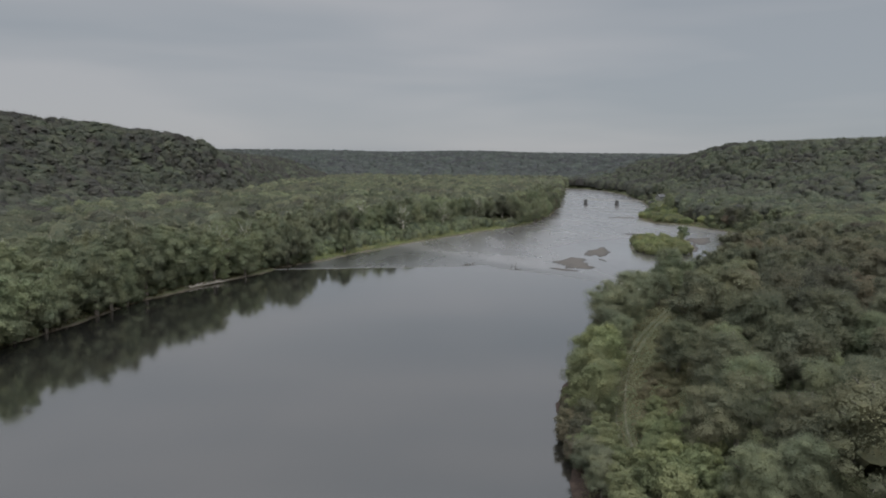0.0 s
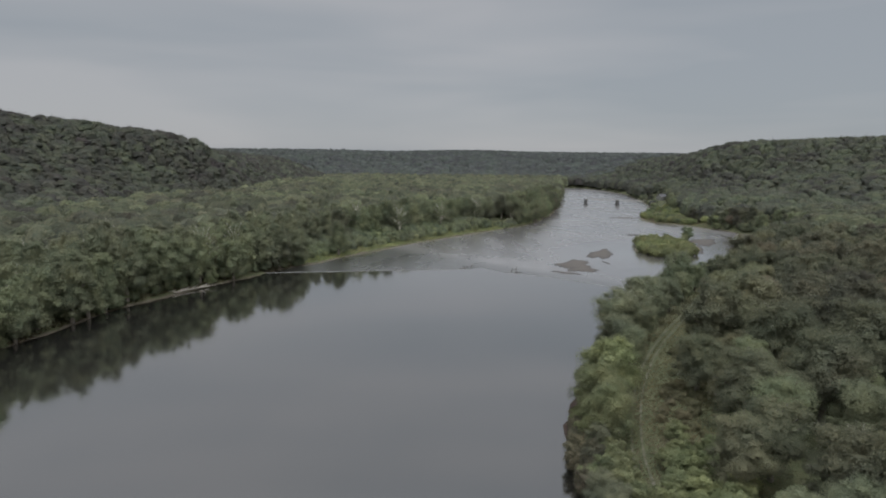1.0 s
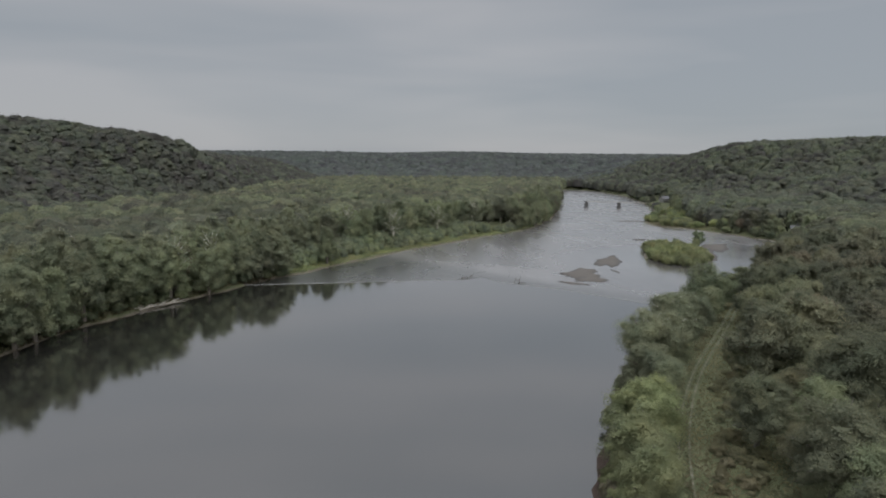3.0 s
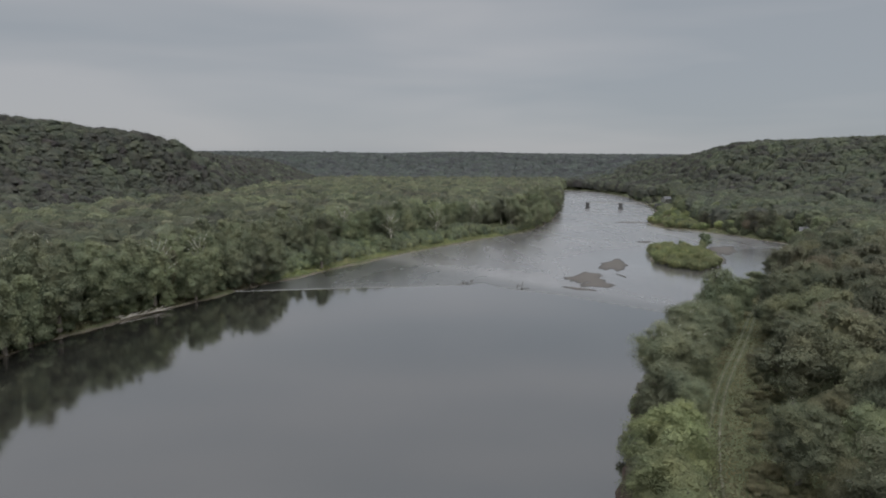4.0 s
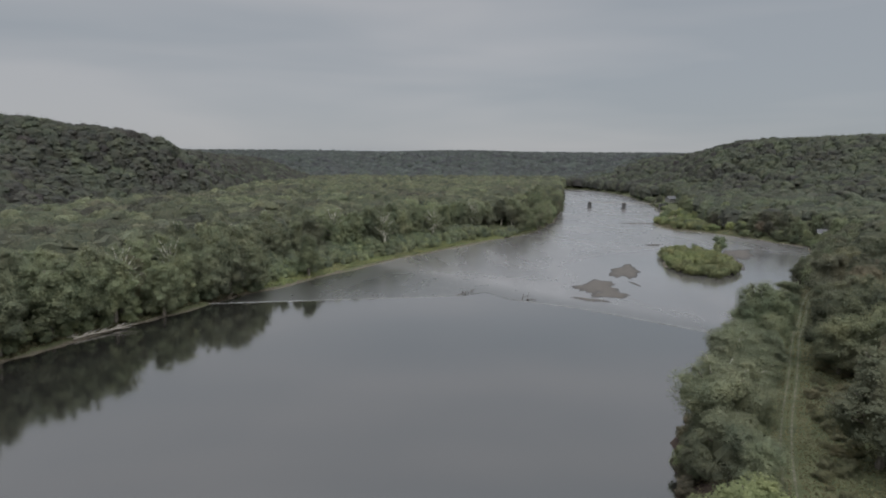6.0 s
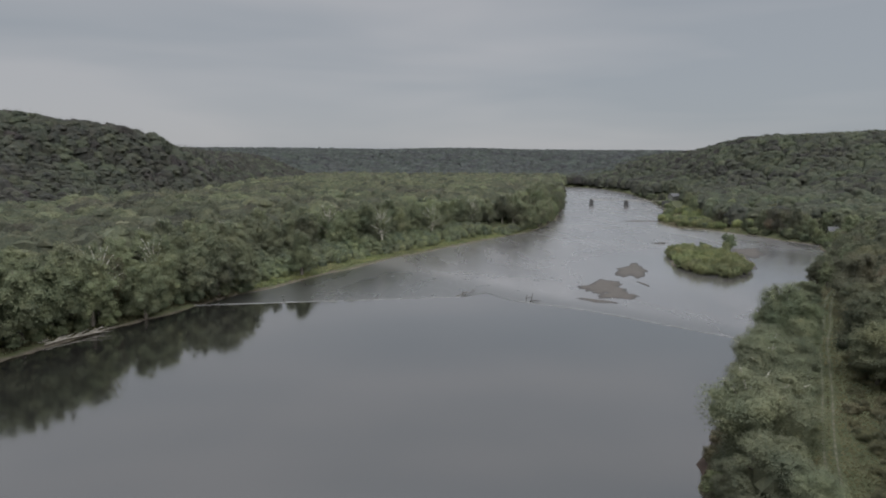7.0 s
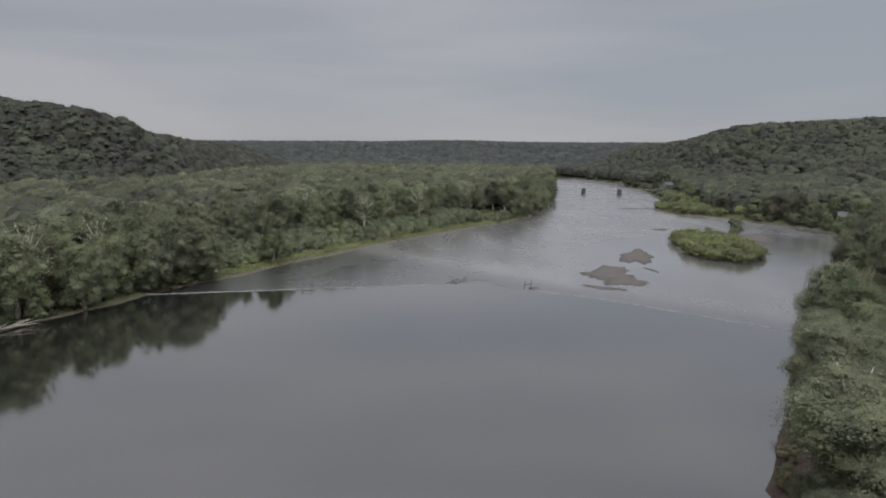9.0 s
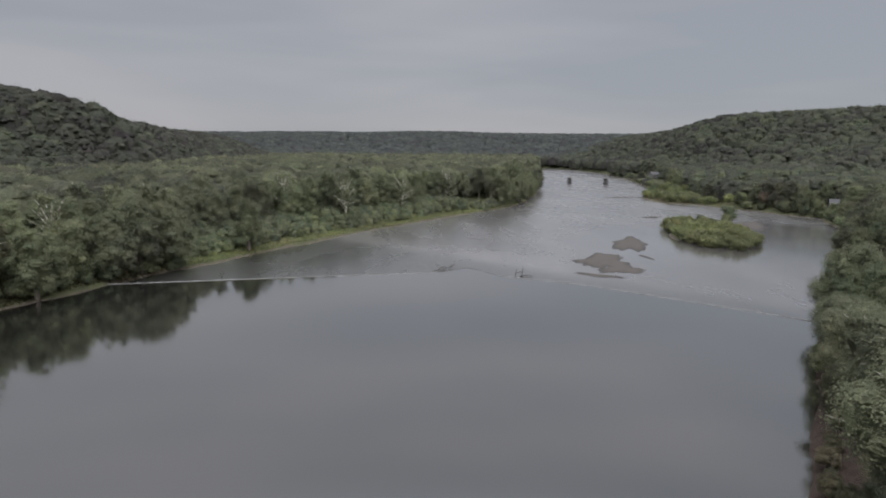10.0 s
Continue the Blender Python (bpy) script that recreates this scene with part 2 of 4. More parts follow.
# slack water round the island
slack = water.n.new("ShaderNodeVectorMath")
slack.operation = "DISTANCE"
water.l.new(water.where, slack.inputs[0])
slack.inputs[1].default_value = (172, 400, -1)
streak = water.mix(1.0, streak, water.span(slack.outputs["Value"], 35, 95, 0.3, 1.0), "MULTIPLY")
ruffled = water.mix(1.0, water.mix(1.0, streak, lower, "MULTIPLY"), water.mix(1.0, broken, lower, "MULTIPLY"), "ADD")
deep = water.ramp(water.noise(0.02, 4), [(0.35, (0.016, 0.016, 0.014)), (0.65, (0.022, 0.021, 0.019))])
shallow = water.ramp(water.noise(0.03, 5, 0.6, (1.0, 0.4, 1.0), 0.5), [(0.38, (0.090, 0.084, 0.083)), (0.62, (0.150, 0.140, 0.138))])
# a darker band along the dam's eastern wing: dimmer reflection put into the colour
past = water.n.new("ShaderNodeVectorMath")
past.operation = "DOT_PRODUCT"
water.l.new(water.where, past.inputs[0])
past.inputs[1].default_value = (0.69, 0.72, 0.0)
dim_band = water.ramp(water.span(past.outputs["Value"], 262, 282), [(0.0, 1.0), (0.45, 0.8), (1.0, 0.0)])
lower_tone = water.mix(dim_band, shallow, deep)
water.colour(water.mix(lower, deep, lower_tone))
swell = water.noise(0.9, 3, 0.5, (1.0, 0.35, 1.0))
chop = water.noise(0.55, 5, 0.6, (0.7, 1.3, 1.0))
water.l.new(water.ramp(ruffled, [(0.0, 0.075), (0.5, 0.20), (1.0, 0.36)]), water.p.inputs["Roughness"])
waves = water.mix(1.0, water.mix(1.0, swell, (0.25, 0.25, 0.25), "MULTIPLY"), water.mix(1.0, chop, ruffled, "MULTIPLY"), "ADD")
water.bump(waves, 0.35, 0.10)
for rough in ("Normal", "Roughness"):
    water.l.new(water.p.inputs[rough].links[0].from_socket, water.p.inputs["Coat " + rough])

# ---------------------------------------------------------------- lie of the land
LEFT_Y = (-400, 0, 176, 235, 267, 288, 313, 336, 355, 389, 430, 478, 510, 546, 590, 665, 830, 1100, 1350, 1375, 1400, 5000)
LEFT_X = (-160, -146, -131, -122, -112, -101, -90, -82, -68, -50, -26, 8, 31, 60, 86, 112, 153, 207, 262, 150, -400, -400)
RIGHT_Y = (-400, 0, 99, 132, 160, 197, 218, 269, 300, 360, 404, 454, 493, 543, 579, 600, 625, 655, 730, 818, 921, 1130, 1281, 1366, 1430, 1460, 5000)
RIGHT_X = (0, 12, 22, 27.3, 34, 48.2, 63.6, 99, 124, 165, 203, 236, 252, 238, 221, 200, 199, 204, 242, 268, 294, 326, 326, 309, 200, -420, -420)
TRACK_Y = (60, 104, 120, 141, 164, 183, 198, 212, 237, 252, 264, 282, 307, 360, 430)
TRACK_X = (26, 33, 35.5, 42, 52, 62, 71, 80, 95, 104, 113, 124, 141, 186, 236)
LOW = -1.0
CLEARINGS = ((307, 882, 10, 240), (268, 503, 4.5, 15), (402, 762, 8, 60))
FOOT_X = (-240, -238, -256, -250, -222, -222, -232, -238, -222, -235, -235)


def step(a, b, v):
    s = np.clip((v - a) / (b - a), 0, 1)
    return s * s * (3 - 2 * s)


def roughness(x, y, size):
    """A few crossed waves: cheap uneven ground."""
    return (np.sin(x / size + 1.3 * np.sin(y / size * 0.7)) + np.sin(y / size * 1.1 + 2.0 + 1.2 * np.sin(x / size * 0.6))) / 2


def dam_y(x):
    """The line of the wing dam's crest."""
    return np.interp(x, (-400, -93, 12, 21, 30, 55, 100, 420), (312, 316, 333, 340, 326, 311, 268, 240))


def level(x, y):
    return np.where(y > dam_y(x), LOW, 0.0)


def ground_z(x, y):
    x, y = np.asarray(x, float), np.asarray(y, float)
    bendl = 0.8 + 0.2 * step(620, 700, y)
    wob = 1.4 * roughness(x, y, 9.0)
    dl = (np.interp(y, LEFT_Y, LEFT_X) - x) * bendl + wob
    dr = (x - np.interp(y, RIGHT_Y, RIGHT_X)) * bendl + wob
    wl_ = level(x, y)
    bed = wl_ - 3.5 * step(0, 14, np.minimum(-dl, -dr))
    # left: floodplain, then a steep wooded bluff
    strip = 14 * step(345, 380, y) * (1 - step(500, 560, y))
    left = wl_ + 0.8 * step(0, 2.5, dl) + 0.05 * np.clip(dl, 0, strip + 1) + (3.2 - wl_) * step(strip * 0.6, strip + 14, dl)
    foot = np.interp(y, (-400, 300, 480, 600, 690, 780, 860, 950, 1150, 1600, 5000), FOOT_X)
    crest = np.interp(y, (-400, 420, 560, 620, 660, 700, 740, 775, 830, 950, 1130, 1530, 1750, 1900), (96, 96, 86, 77, 70, 65, 62, 53, 48, 47, 46, 44, 20, 0))
    wide = np.interp(y, (-400, 300, 560, 640, 700, 760, 900, 1200), (230, 220, 165, 110, 85, 75, 85, 150))
    left = left + crest * step(0, 1, (foot - x) / wide) * step(0, 75, dl) * (1 + 0.06 * roughness(x, y, 45.0))
    # right: towpath terrace, then a long slope
    flat = step(560, 590, y) * (1 - step(650, 690, y))
    high = 6.5 - 4.5 * flat * (1 - step(30, 60, dr)) - 2.5 * step(380, 480, y)
    ds = x - np.interp(y, RIGHT_Y[:-4] + (5000,), RIGHT_X[:-4] + (330,))
    lo, hi = np.interp(y, (500, 730, 950), (130, 95, 5)), np.interp(y, (500, 730, 950), (450, 420, 165))
    rise_ = 0.06 * np.clip(ds - 40, 0, 160) + 60 * step(0, 1, (ds - lo) / (hi - lo)) * (1 - 0.35 * step(1000, 1450, y)) * step(200, 520, y) + 16 * step(180, 600, ds)
    right = wl_ + 0.5 * step(0, 2, dr) + (high - wl_ - 0.5) * step(0, 12, dr) + rise_ * (1 + 0.05 * roughness(x, y, 60.0)) * (1 - step(1450, 1900, y))
    z = np.where(dl > 0, left, np.where(dr > 0, right, bed))
    far = 74 * step(1750, 2500, y + 0.25 * np.abs(x - 300)) * (1 + 0.05 * roughness(x, y, 230.0) + 0.04 * roughness(x, y, 90.0))
    far = far * (1 - 0.4 * step(-500, -600, x)) + (18 + 32 * step(-500, -600, x)) * step(3200, 3800, y)
    return np.where(y > 1380, np.maximum(z, 2.0 * step(1440, 1480, y) + far) + 0 * x, z)


def part(name, data, material, parent=None, label=""):
    """Links a mesh, or a bmesh, as one object under a thing."""
    if isinstance(data, bmesh.types.BMesh):
        me = bpy.data.meshes.new(name)
        data.to_mesh(me)
        data.free()
        data = me
    if material is not None and not data.materials:
        data.materials.append(material)
    ob = new(name, data)
    if parent is not None:
        ob.parent = parent
    return tagged(ob, label)


def quick_mesh(name, verts, quads, material, smooth=False, tint=None, facing=None):
    """A mesh of quads from arrays."""
    me = bpy.data.meshes.new(name)
    verts, quads = np.asarray(verts, np.float32), np.asarray(quads, np.int32)
    me.vertices.add(len(verts))
    me.vertices.foreach_set("co", verts.ravel())
    me.loops.add(quads.size)
    me.loops.foreach_set("vertex_index", quads.ravel())
    me.polygons.add(len(quads))
    me.polygons.foreach_set("loop_start", np.arange(0, quads.size, 4, dtype=np.int32))
    me.update(calc_edges=True)
    me.polygons.foreach_set("use_smooth", np.full(len(quads), smooth))
    if tint is not None:
        me.attributes.new("tint", "FLOAT", "POINT").data.foreach_set("value", np.asarray(tint, np.float32))
    if facing is not None:
        me.attributes.new("facing", "FLOAT_VECTOR", "POINT").data.foreach_set("vector", np.asarray(facing, np.float32).ravel())
    me.materials.append(material)
    return me


def grid_quads(rows, cols):
    a = np.arange(rows * cols).reshape(rows, cols)
    return np.stack([a[:-1, :-1], a[:-1, 1:], a[1:, 1:], a[1:, :-1]], -1).reshape(-1, 4)


def spread(inner, outer_low, outer_high, spacing, growth=1.13):
    """Grid lines, close within inner and wider and wider outside."""
    lines = list(np.arange(inner[0], inner[1] + 0.1, spacing))
    s, v = spacing, lines[-1]
    while v < outer_high:
        s *= growth
        v += s
        lines.append(min(v, outer_high))
    s, v, low = spacing, lines[0], []
    while v > outer_low:
        s *= growth
        v -= s
        low.append(max(v, outer_low))
    return np.array(low[::-1] + lines)


gx, gy = spread((-160, 270), -4900, 4900, 3.5, 1.06), spread((60, 700), -3000, 4900, 4.0, 1.05)
gx, gy = np.unique(np.append(gx, np.arange(-600, -300, 12.0))), np.unique(np.append(gy, np.arange(1380, 1800, 16.0)))
X, Y = np.meshgrid(gx, gy)
ground = part("ground", quick_mesh("ground", np.stack([X, Y, ground_z(X, Y)], -1).reshape(-1, 3), grid_quads(len(gy), len(gx)), soil.m, True), None)
tagged(ground, "grassy river banks and wooded valley floor", "ground", kind="structure")

# one sheet of water, stepping down behind the dam
wx = np.unique(np.concatenate([np.arange(-420, -100, 16.0), np.arange(-100, 112, 2.0), np.arange(112, 421, 14.0)]))
off = np.concatenate([[-720, -400, -200, -100, -50, -20, -8, -3, -1, 0], [0.6, 1.4, 2.4, 4, 8, 16, 40, 100, 250, 500, 900, 1150]])
drop = np.concatenate([np.zeros(9), [-0.02], [-0.25, -0.7, -0.95], np.full(9, LOW)])
WX, WO = np.meshgrid(wx, off)
WZ = np.repeat(drop[:, None], len(wx), 1)
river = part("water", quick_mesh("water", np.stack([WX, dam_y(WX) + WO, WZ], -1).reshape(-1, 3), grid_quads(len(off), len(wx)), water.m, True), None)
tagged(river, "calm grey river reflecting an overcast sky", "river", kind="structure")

# ---------------------------------------------------------------- trees
rng = np.random.default_rng(7)


def tube(bm, points, radii, sides=6):
    """A tapered round limb along points."""
    rings = []
    for k, p in enumerate(points):
        a, b = Vector(points[max(k - 1, 0)]), Vector(points[min(k + 1, len(points) - 1)])
        q = (b - a).to_track_quat("Z", "Y")
        rings.append([bm.verts.new(Vector(p) + q @ Vector((radii[k] * math.cos(t), radii[k] * math.sin(t), 0)))
                      for t in (2 * math.pi * i / sides for i in range(sides))])
    for r, s in zip(rings, rings[1:]):
        for i in range(sides):
            f = bm.faces.new((r[i], r[(i + 1) % sides], s[(i + 1) % sides], s[i]))
            f.smooth = True
    bm.faces.new(rings[0][::-1])
    bm.faces.new(rings[-1])


def leaf_cards(pos, out, size, r):
    """Small four-cornered leaf sprays at pos, facing roughly along out."""
    n = len(pos)
    nor = out + r.normal(0, 0.38, (n, 3))
    nor /= np.linalg.norm(nor, axis=1, keepdims=True) + 1e-9
    a = np.cross(nor, r.normal(0, 1, (n, 3)))
    a /= np.linalg.norm(a, axis=1, keepdims=True) + 1e-9
    b = np.cross(nor, a)
    s = size * r.uniform(0.55, 1.3, (n, 1))
    w = r.uniform(0.55, 0.9, (n, 1))
    v = np.stack([pos - a * s, pos - b * s * w + nor * s * 0.15, pos + a * s, pos + b * s * w + nor * s * 0.15], 1).reshape(-1, 3)
    return v, np.arange(4 * n).reshape(n, 4)


def facing_of(out, r, uneven=0.14):
    """The way each spray catches light: out from its bough, a little uneven."""
    f = out + r.normal(0, uneven, out.shape) + (0, 0, 1.2)
    return np.repeat(f / np.linalg.norm(f, axis=1, keepdims=True), 4, 0)


def lobes_of(r, height, radius, base, count, shape):
    """Centres and radii of the boughs that make up a crown."""
    out = []
    for k in range(count):
        u = (k + 0.5) / count
        z = base + (height - base) * (0.12 + 0.80 * u)
        f = (z - base) / (height - base)
        if shape == "cone":
            env = radius * (1.05 - 0.95 * f)
        elif shape == "vase":
            env = radius * (0.45 + 0.75 * f) * (1 - 0.75 * max(0, f - 0.6) / 0.4)
        else:
            env = radius * math.sqrt(max(0.05, 1 - (1.75 * (f - 0.42)) ** 2))
        ang = k * 2.399 + r.uniform(-0.5, 0.5)
        d = env * math.sqrt(r.uniform(0.08, 0.92))
        lr = radius * r.uniform(0.20, 0.42) * (0.8 if f > 0.8 or shape == "cone" else 1)
        out.append((d * math.cos(ang), d * math.sin(ang), z, lr, lr * r.uniform(0.6, 0.85)))
    return np.array(out)


def crown_points(r, lobes, n, droop=0.0):
    """Points on the boughs, none of them deep inside a neighbour, and the way they face."""
    w = lobes[:, 3] ** 2
    pick = r.choice(len(lobes), int(n * 1.9), p=w / w.sum())
    d = r.normal(0, 1, (len(pick), 3))
    d[:, 2] += 0.35
    d /= np.linalg.norm(d, axis=1, keepdims=True)
    L = lobes[pick]
    rad = np.clip(r.normal(0.93, 0.18, (len(pick), 1)), 0.4, 1.27)
    pos = L[:, :3] + d * np.stack([L[:, 3], L[:, 3], L[:, 4]], 1) * rad
    if droop:
        pos[:, 2] -= droop * r.uniform(0, 1, len(pick)) ** 2 * np.hypot(pos[:, 0], pos[:, 1])
    keep = np.ones(len(pick), bool)
    for lx, ly, lz, lr, lh in lobes:
        q = ((pos[:, 0] - lx) / lr) ** 2 + ((pos[:, 1] - ly) / lr) ** 2 + ((pos[:, 2] - lz) / lh) ** 2
        keep &= q > 0.30
    pos, d = pos[keep][:n], d[keep][:n]
    # light falls on the crown as a whole as much as on each bough
    low, top = lobes[:, 2].min(), lobes[:, 2].max()
    whole = (pos - (0, 0, low + 0.35 * (top - low))) * (1, 1, 1.1)
    whole /= np.linalg.norm(whole, axis=1, keepdims=True) + 1e-9
    d = 0.32 * d + 0.62 * whole
    return pos, d / np.linalg.norm(d, axis=1, keepdims=True)


def round_cage(n):
    """A ball of quads: corners and faces of a cube with n squares a side, blown up."""
    t = np.linspace(-1, 1, n + 1)
    a, b = np.meshgrid(t, t)
    pts, quads = [], []
    for axis in range(3):
        for sign in (-1, 1):
            v = np.zeros((a.size, 3))
            v[:, axis], v[:, (axis + 1) % 3], v[:, (axis + 2) % 3] = sign, a.ravel(), b.ravel() * sign
            quads.append(grid_quads(n + 1, n + 1) + len(pts) * a.size)
            pts.append(v)
    v, q = np.concatenate(pts), np.concatenate(quads)
    u, back = np.unique(np.round(v, 4), axis=0, return_inverse=True)
    u /= np.linalg.norm(u, axis=1, keepdims=True)
    return u, back.ravel()[q]


CAGES = {n: round_cage(n) for n in (1, 2, 3)}


def bough_masses(lobes, n, r, size=0.6, uneven=0.16):
    """The dense inside of each bough, behind its outer sprays."""
    u, q = CAGES[n]
    vs, qs, fs = [], [], []
    for k, (x, y, z, lr, lh) in enumerate(lobes):
        a = r.uniform(0, 6.3)
        c, s = math.cos(a), math.sin(a)
        d = u @ np.array([[c, s, 0], [-s, c, 0], [0, 0, 1]])
        lump = size * (1 + uneven * r.normal(0, 1, (len(u), 1)))
        vs.append(d * lump * (lr, lr, lh) + (x, y, z))
        qs.append(q + k * len(u))
        f = 0.4 * d + 0.4 * np.array((x, y, z - lobes[:, 2].mean())) / (np.abs(lobes[:, :2]).max() + 1e-9) + (0, 0, 0.7)
        fs.append(f / np.linalg.norm(f, axis=1, keepdims=True))
    return np.concatenate(vs), np.concatenate(qs), np.concatenate(fs)


def tree_proto(name, seed, height, radius, base, count, leaves, size, leaf, wood, shape="round", droop=0.0, label="", category="tree", group="", limbs=7, mass=0.52):
    """A tree as a thing: a trunk with its limbs, and a crown of leaf sprays."""
    r = np.random.default_rng(seed)
    thing = new(name)
    lobes = lobes_of(r, height, radius, base, count, shape)
    pos, out = crown_points(r, lobes, leaves, droop)
    v, q = leaf_cards(pos, out, size, r)
    heart = np.array([[0, 0, base + 0.5 * (height - base), (0.8 if shape == "cone" else 1.05) * radius, 0.7 * (height - base)]])
    hv, hq, hf = bough_masses(heart, 3, r, mass, 0.12)
    mv, mq, mf = bough_masses(lobes, 2, r, mass)
    q = np.concatenate([q, hq + len(v), mq + len(v) + len(hv)])
    v, facing = np.concatenate([v, hv, mv]), np.concatenate([facing_of(out, r), hf, mf])
    bm = bmesh.new()
    lean = r.normal(0, 0.03, 2) * height
    th = height * 0.028 + 0.05
    mid = Vector((lean[0] * 0.4, lean[1] * 0.4, base + (height - base) * 0.25))
    top = Vector((lean[0], lean[1], height * 0.86))
    tube(bm, [(0, 0, -1.0), (0, 0, 0.4), mid * 0.5, mid, (mid + top) / 2, top], [th * 1.5, th * 1.15, th, th * 0.8, th * 0.45, th * 0.12], 7)
    for k in r.choice(len(lobes), min(limbs, len(lobes)), replace=False):
        e = Vector(lobes[k, :3])
        s = mid.lerp(top, max(0.0, min(0.75, (e.z - mid.z) / (top.z - mid.z) * 0.6)))
        e2 = e + (e - s).normalized() * lobes[k, 3] * 0.98
        bend = (s + e) / 2 + Vector((0, 0, -0.05 * height))
        tube(bm, [s, bend, e, e2], [th * 0.42, th * 0.32, th * 0.2, th * 0.06], 5)
    part("trunk", bm, wood, thing)
    part("crown", quick_mesh("crown", v, q, leaf, False, None, facing), None, thing)
    return tagged(thing, label, category, group)


def place(proto, x, y, scale=1.0, tall=1.0, turn=None, sink=0.15):
    """A copy of proto that stands on the ground at x, y."""
    c = copy_thing(proto, pose(x, y, float(ground_z(x, y)) - sink, 0, 0, rng.uniform(0, 360) if turn is None else turn))
    c.scale = (scale * rng.uniform(0.92, 1.08), scale * rng.uniform(0.92, 1.08), scale * tall)
    return c


def in_the_open(x, y, margin=0.0):
    """True outside each house's yard and tree gap, cut to fit the camera's view."""
    x, y = np.asarray(x, float), np.asarray(y, float)
    ok = np.ones(x.shape, bool)
    for hx, hy, room, view in CLEARINGS:
        u, v = hx / math.hypot(hx, hy - 100), (hy - 100) / math.hypot(hx, hy - 100)
        along = np.clip((hx - x) * u + (hy - y) * v, 0, view)
        ok &= np.hypot(x + along * u - hx, y + along * v - hy) > room + margin
    return ok


BANK = "trees along the towpath"
EDGE = "trees on the wooded river bank"
near_protos = [
    tree_proto("sycamore_tree", 1, 20, 7.5, 4, 44, 25000, 0.15, LEAF["green"], pale.m, "vase", 0, "tall pale-limbed green sycamore on the river bank", "tree", BANK, 12),
    tree_proto("maple_tree", 2, 16, 6.0, 2.5, 40, 20000, 0.155, LEAF["green"], bark.m, "round", 0, "dense green broadleaf tree beside the grassy track", "tree", BANK),
    tree_proto("willow_tree", 3, 15, 6.2, 1.0, 40, 18500, 0.17, LEAF["willow"], bark.m, "round", 0.35, "light yellow-green willow leaning over the water", "tree", BANK),
    tree_proto("turning_tree", 4, 14, 5.8, 2.0, 37, 14500, 0.175, LEAF["brown"], twig.m, "round", 0, "brownish broadleaf tree starting to turn", "tree", BANK, 10),
    tree_proto("walnut_tree", 5, 17, 6.5, 4, 51, 11500, 0.17, LEAF["green"], twig.m, "vase", 0, "thin-crowned green tree with feathery boughs", "tree", BANK, 14, 0.4),
    tree_proto("oak_tree", 6, 19, 7.5, 3, 47, 18000, 0.18, LEAF["slope"], twig.m, "round", 0, "broad dull-green oak on the wooded slope", "tree", BANK, 18),
    tree_proto("bare_shrub", 8, 5, 2.4, 0.5, 23, 2600, 0.16, LEAF["brown"], bark.m, "round", 0, "reddish-brown shrub at the water's edge", "shrub", BANK),
    tree_proto("bank_shrub", 9, 4.2, 2.6, 0.2, 20, 4200, 0.15, LEAF["willow"], bark.m, "round", 0, "light green shrub among tall weeds", "shrub", BANK),
    tree_proto("scrub_bush", 10, 2.6, 2.0, 0.1, 18, 2200, 0.15, LEAF["scrub"], bark.m, "round", 0, "low olive-brown scrub bush beside the grassy track", "shrub", BANK),
]
SYC, MAP, WIL, TUR, WAL, OAK, BAR, BSH, SCR = near_protos
mid_protos = [
    tree_proto("sycamore_tree", 21, 25, 8.0, 2.2, 44, 7600, 0.28, LEAF["green"], pale.m, "vase", 0, "tall pale-trunked sycamore at the forest edge", "tree", EDGE, 10, 0.52),
    tree_proto("maple_tree", 22, 22, 7.0, 0.6, 44, 7400, 0.28, LEAF["green"], bark.m, "round", 0, "full green maple at the forest edge", "tree", EDGE, 7, 0.54),
    tree_proto("ash_tree", 23, 24, 6.8, 0.8, 47, 7400, 0.28, LEAF["green"], bark.m, "round", 0, "tall rounded green tree at the forest edge", "tree", EDGE, 7, 0.54),
    tree_proto("poplar_tree", 24, 21, 6.8, 1.5, 47, 7600, 0.28, LEAF["green"], bark.m, "cone", 0, "cone-shaped olive-green tree above the river shrubs", "tree", EDGE, 7, 0.54),
    tree_proto("turning_tree", 25, 20, 6.5, 0.6, 40, 7000, 0.28, LEAF["brown"], bark.m, "round", 0, "dull brownish-green tree at the forest edge", "tree", EDGE, 7, 0.54),
]
WOODS = "trees of the wooded slope"
slope_protos = [
    tree_proto("maple_tree", 51, 20, 7.0, 2, 42, 7600, 0.27, LEAF["slope"], bark.m, "round", 0, "full dull-green maple in the slope's woods", "tree", WOODS, 7, 0.54),
    tree_proto("oak_tree", 52, 21, 7.2, 3, 46, 7600, 0.27, LEAF["slope"], bark.m, "round", 0, "tall dull-green oak in the slope's woods", "tree", WOODS, 7, 0.54),
    tree_proto("turning_tree", 53, 18, 6.6, 2, 40, 7000, 0.27, LEAF["brown"], bark.m, "vase", 0, "brownish tree in the slope's woods", "tree", WOODS, 7, 0.54),
]
shrub_proto = tree_proto("river_shrub", 31, 4.2, 2.7, 0.1, 20, 760, 0.27, LEAF["shrub"], bark.m, "round", 0, "bushy green shrub on the river shore", "shrub", "shrubs along the shore", 3)
island_proto = tree_proto("island_shrub", 32, 5.0, 3.0, 0.1, 20, 900, 0.26, LEAF["island"], bark.m, "round", 0, "yellow-green willow shrub on the river island", "shrub", "shrubs on the river island", 3)


def shore_left(y):
    return float(np.interp(y, LEFT_Y, LEFT_X))


def shore_right(y):
    return float(np.interp(y, RIGHT_Y, RIGHT_X))


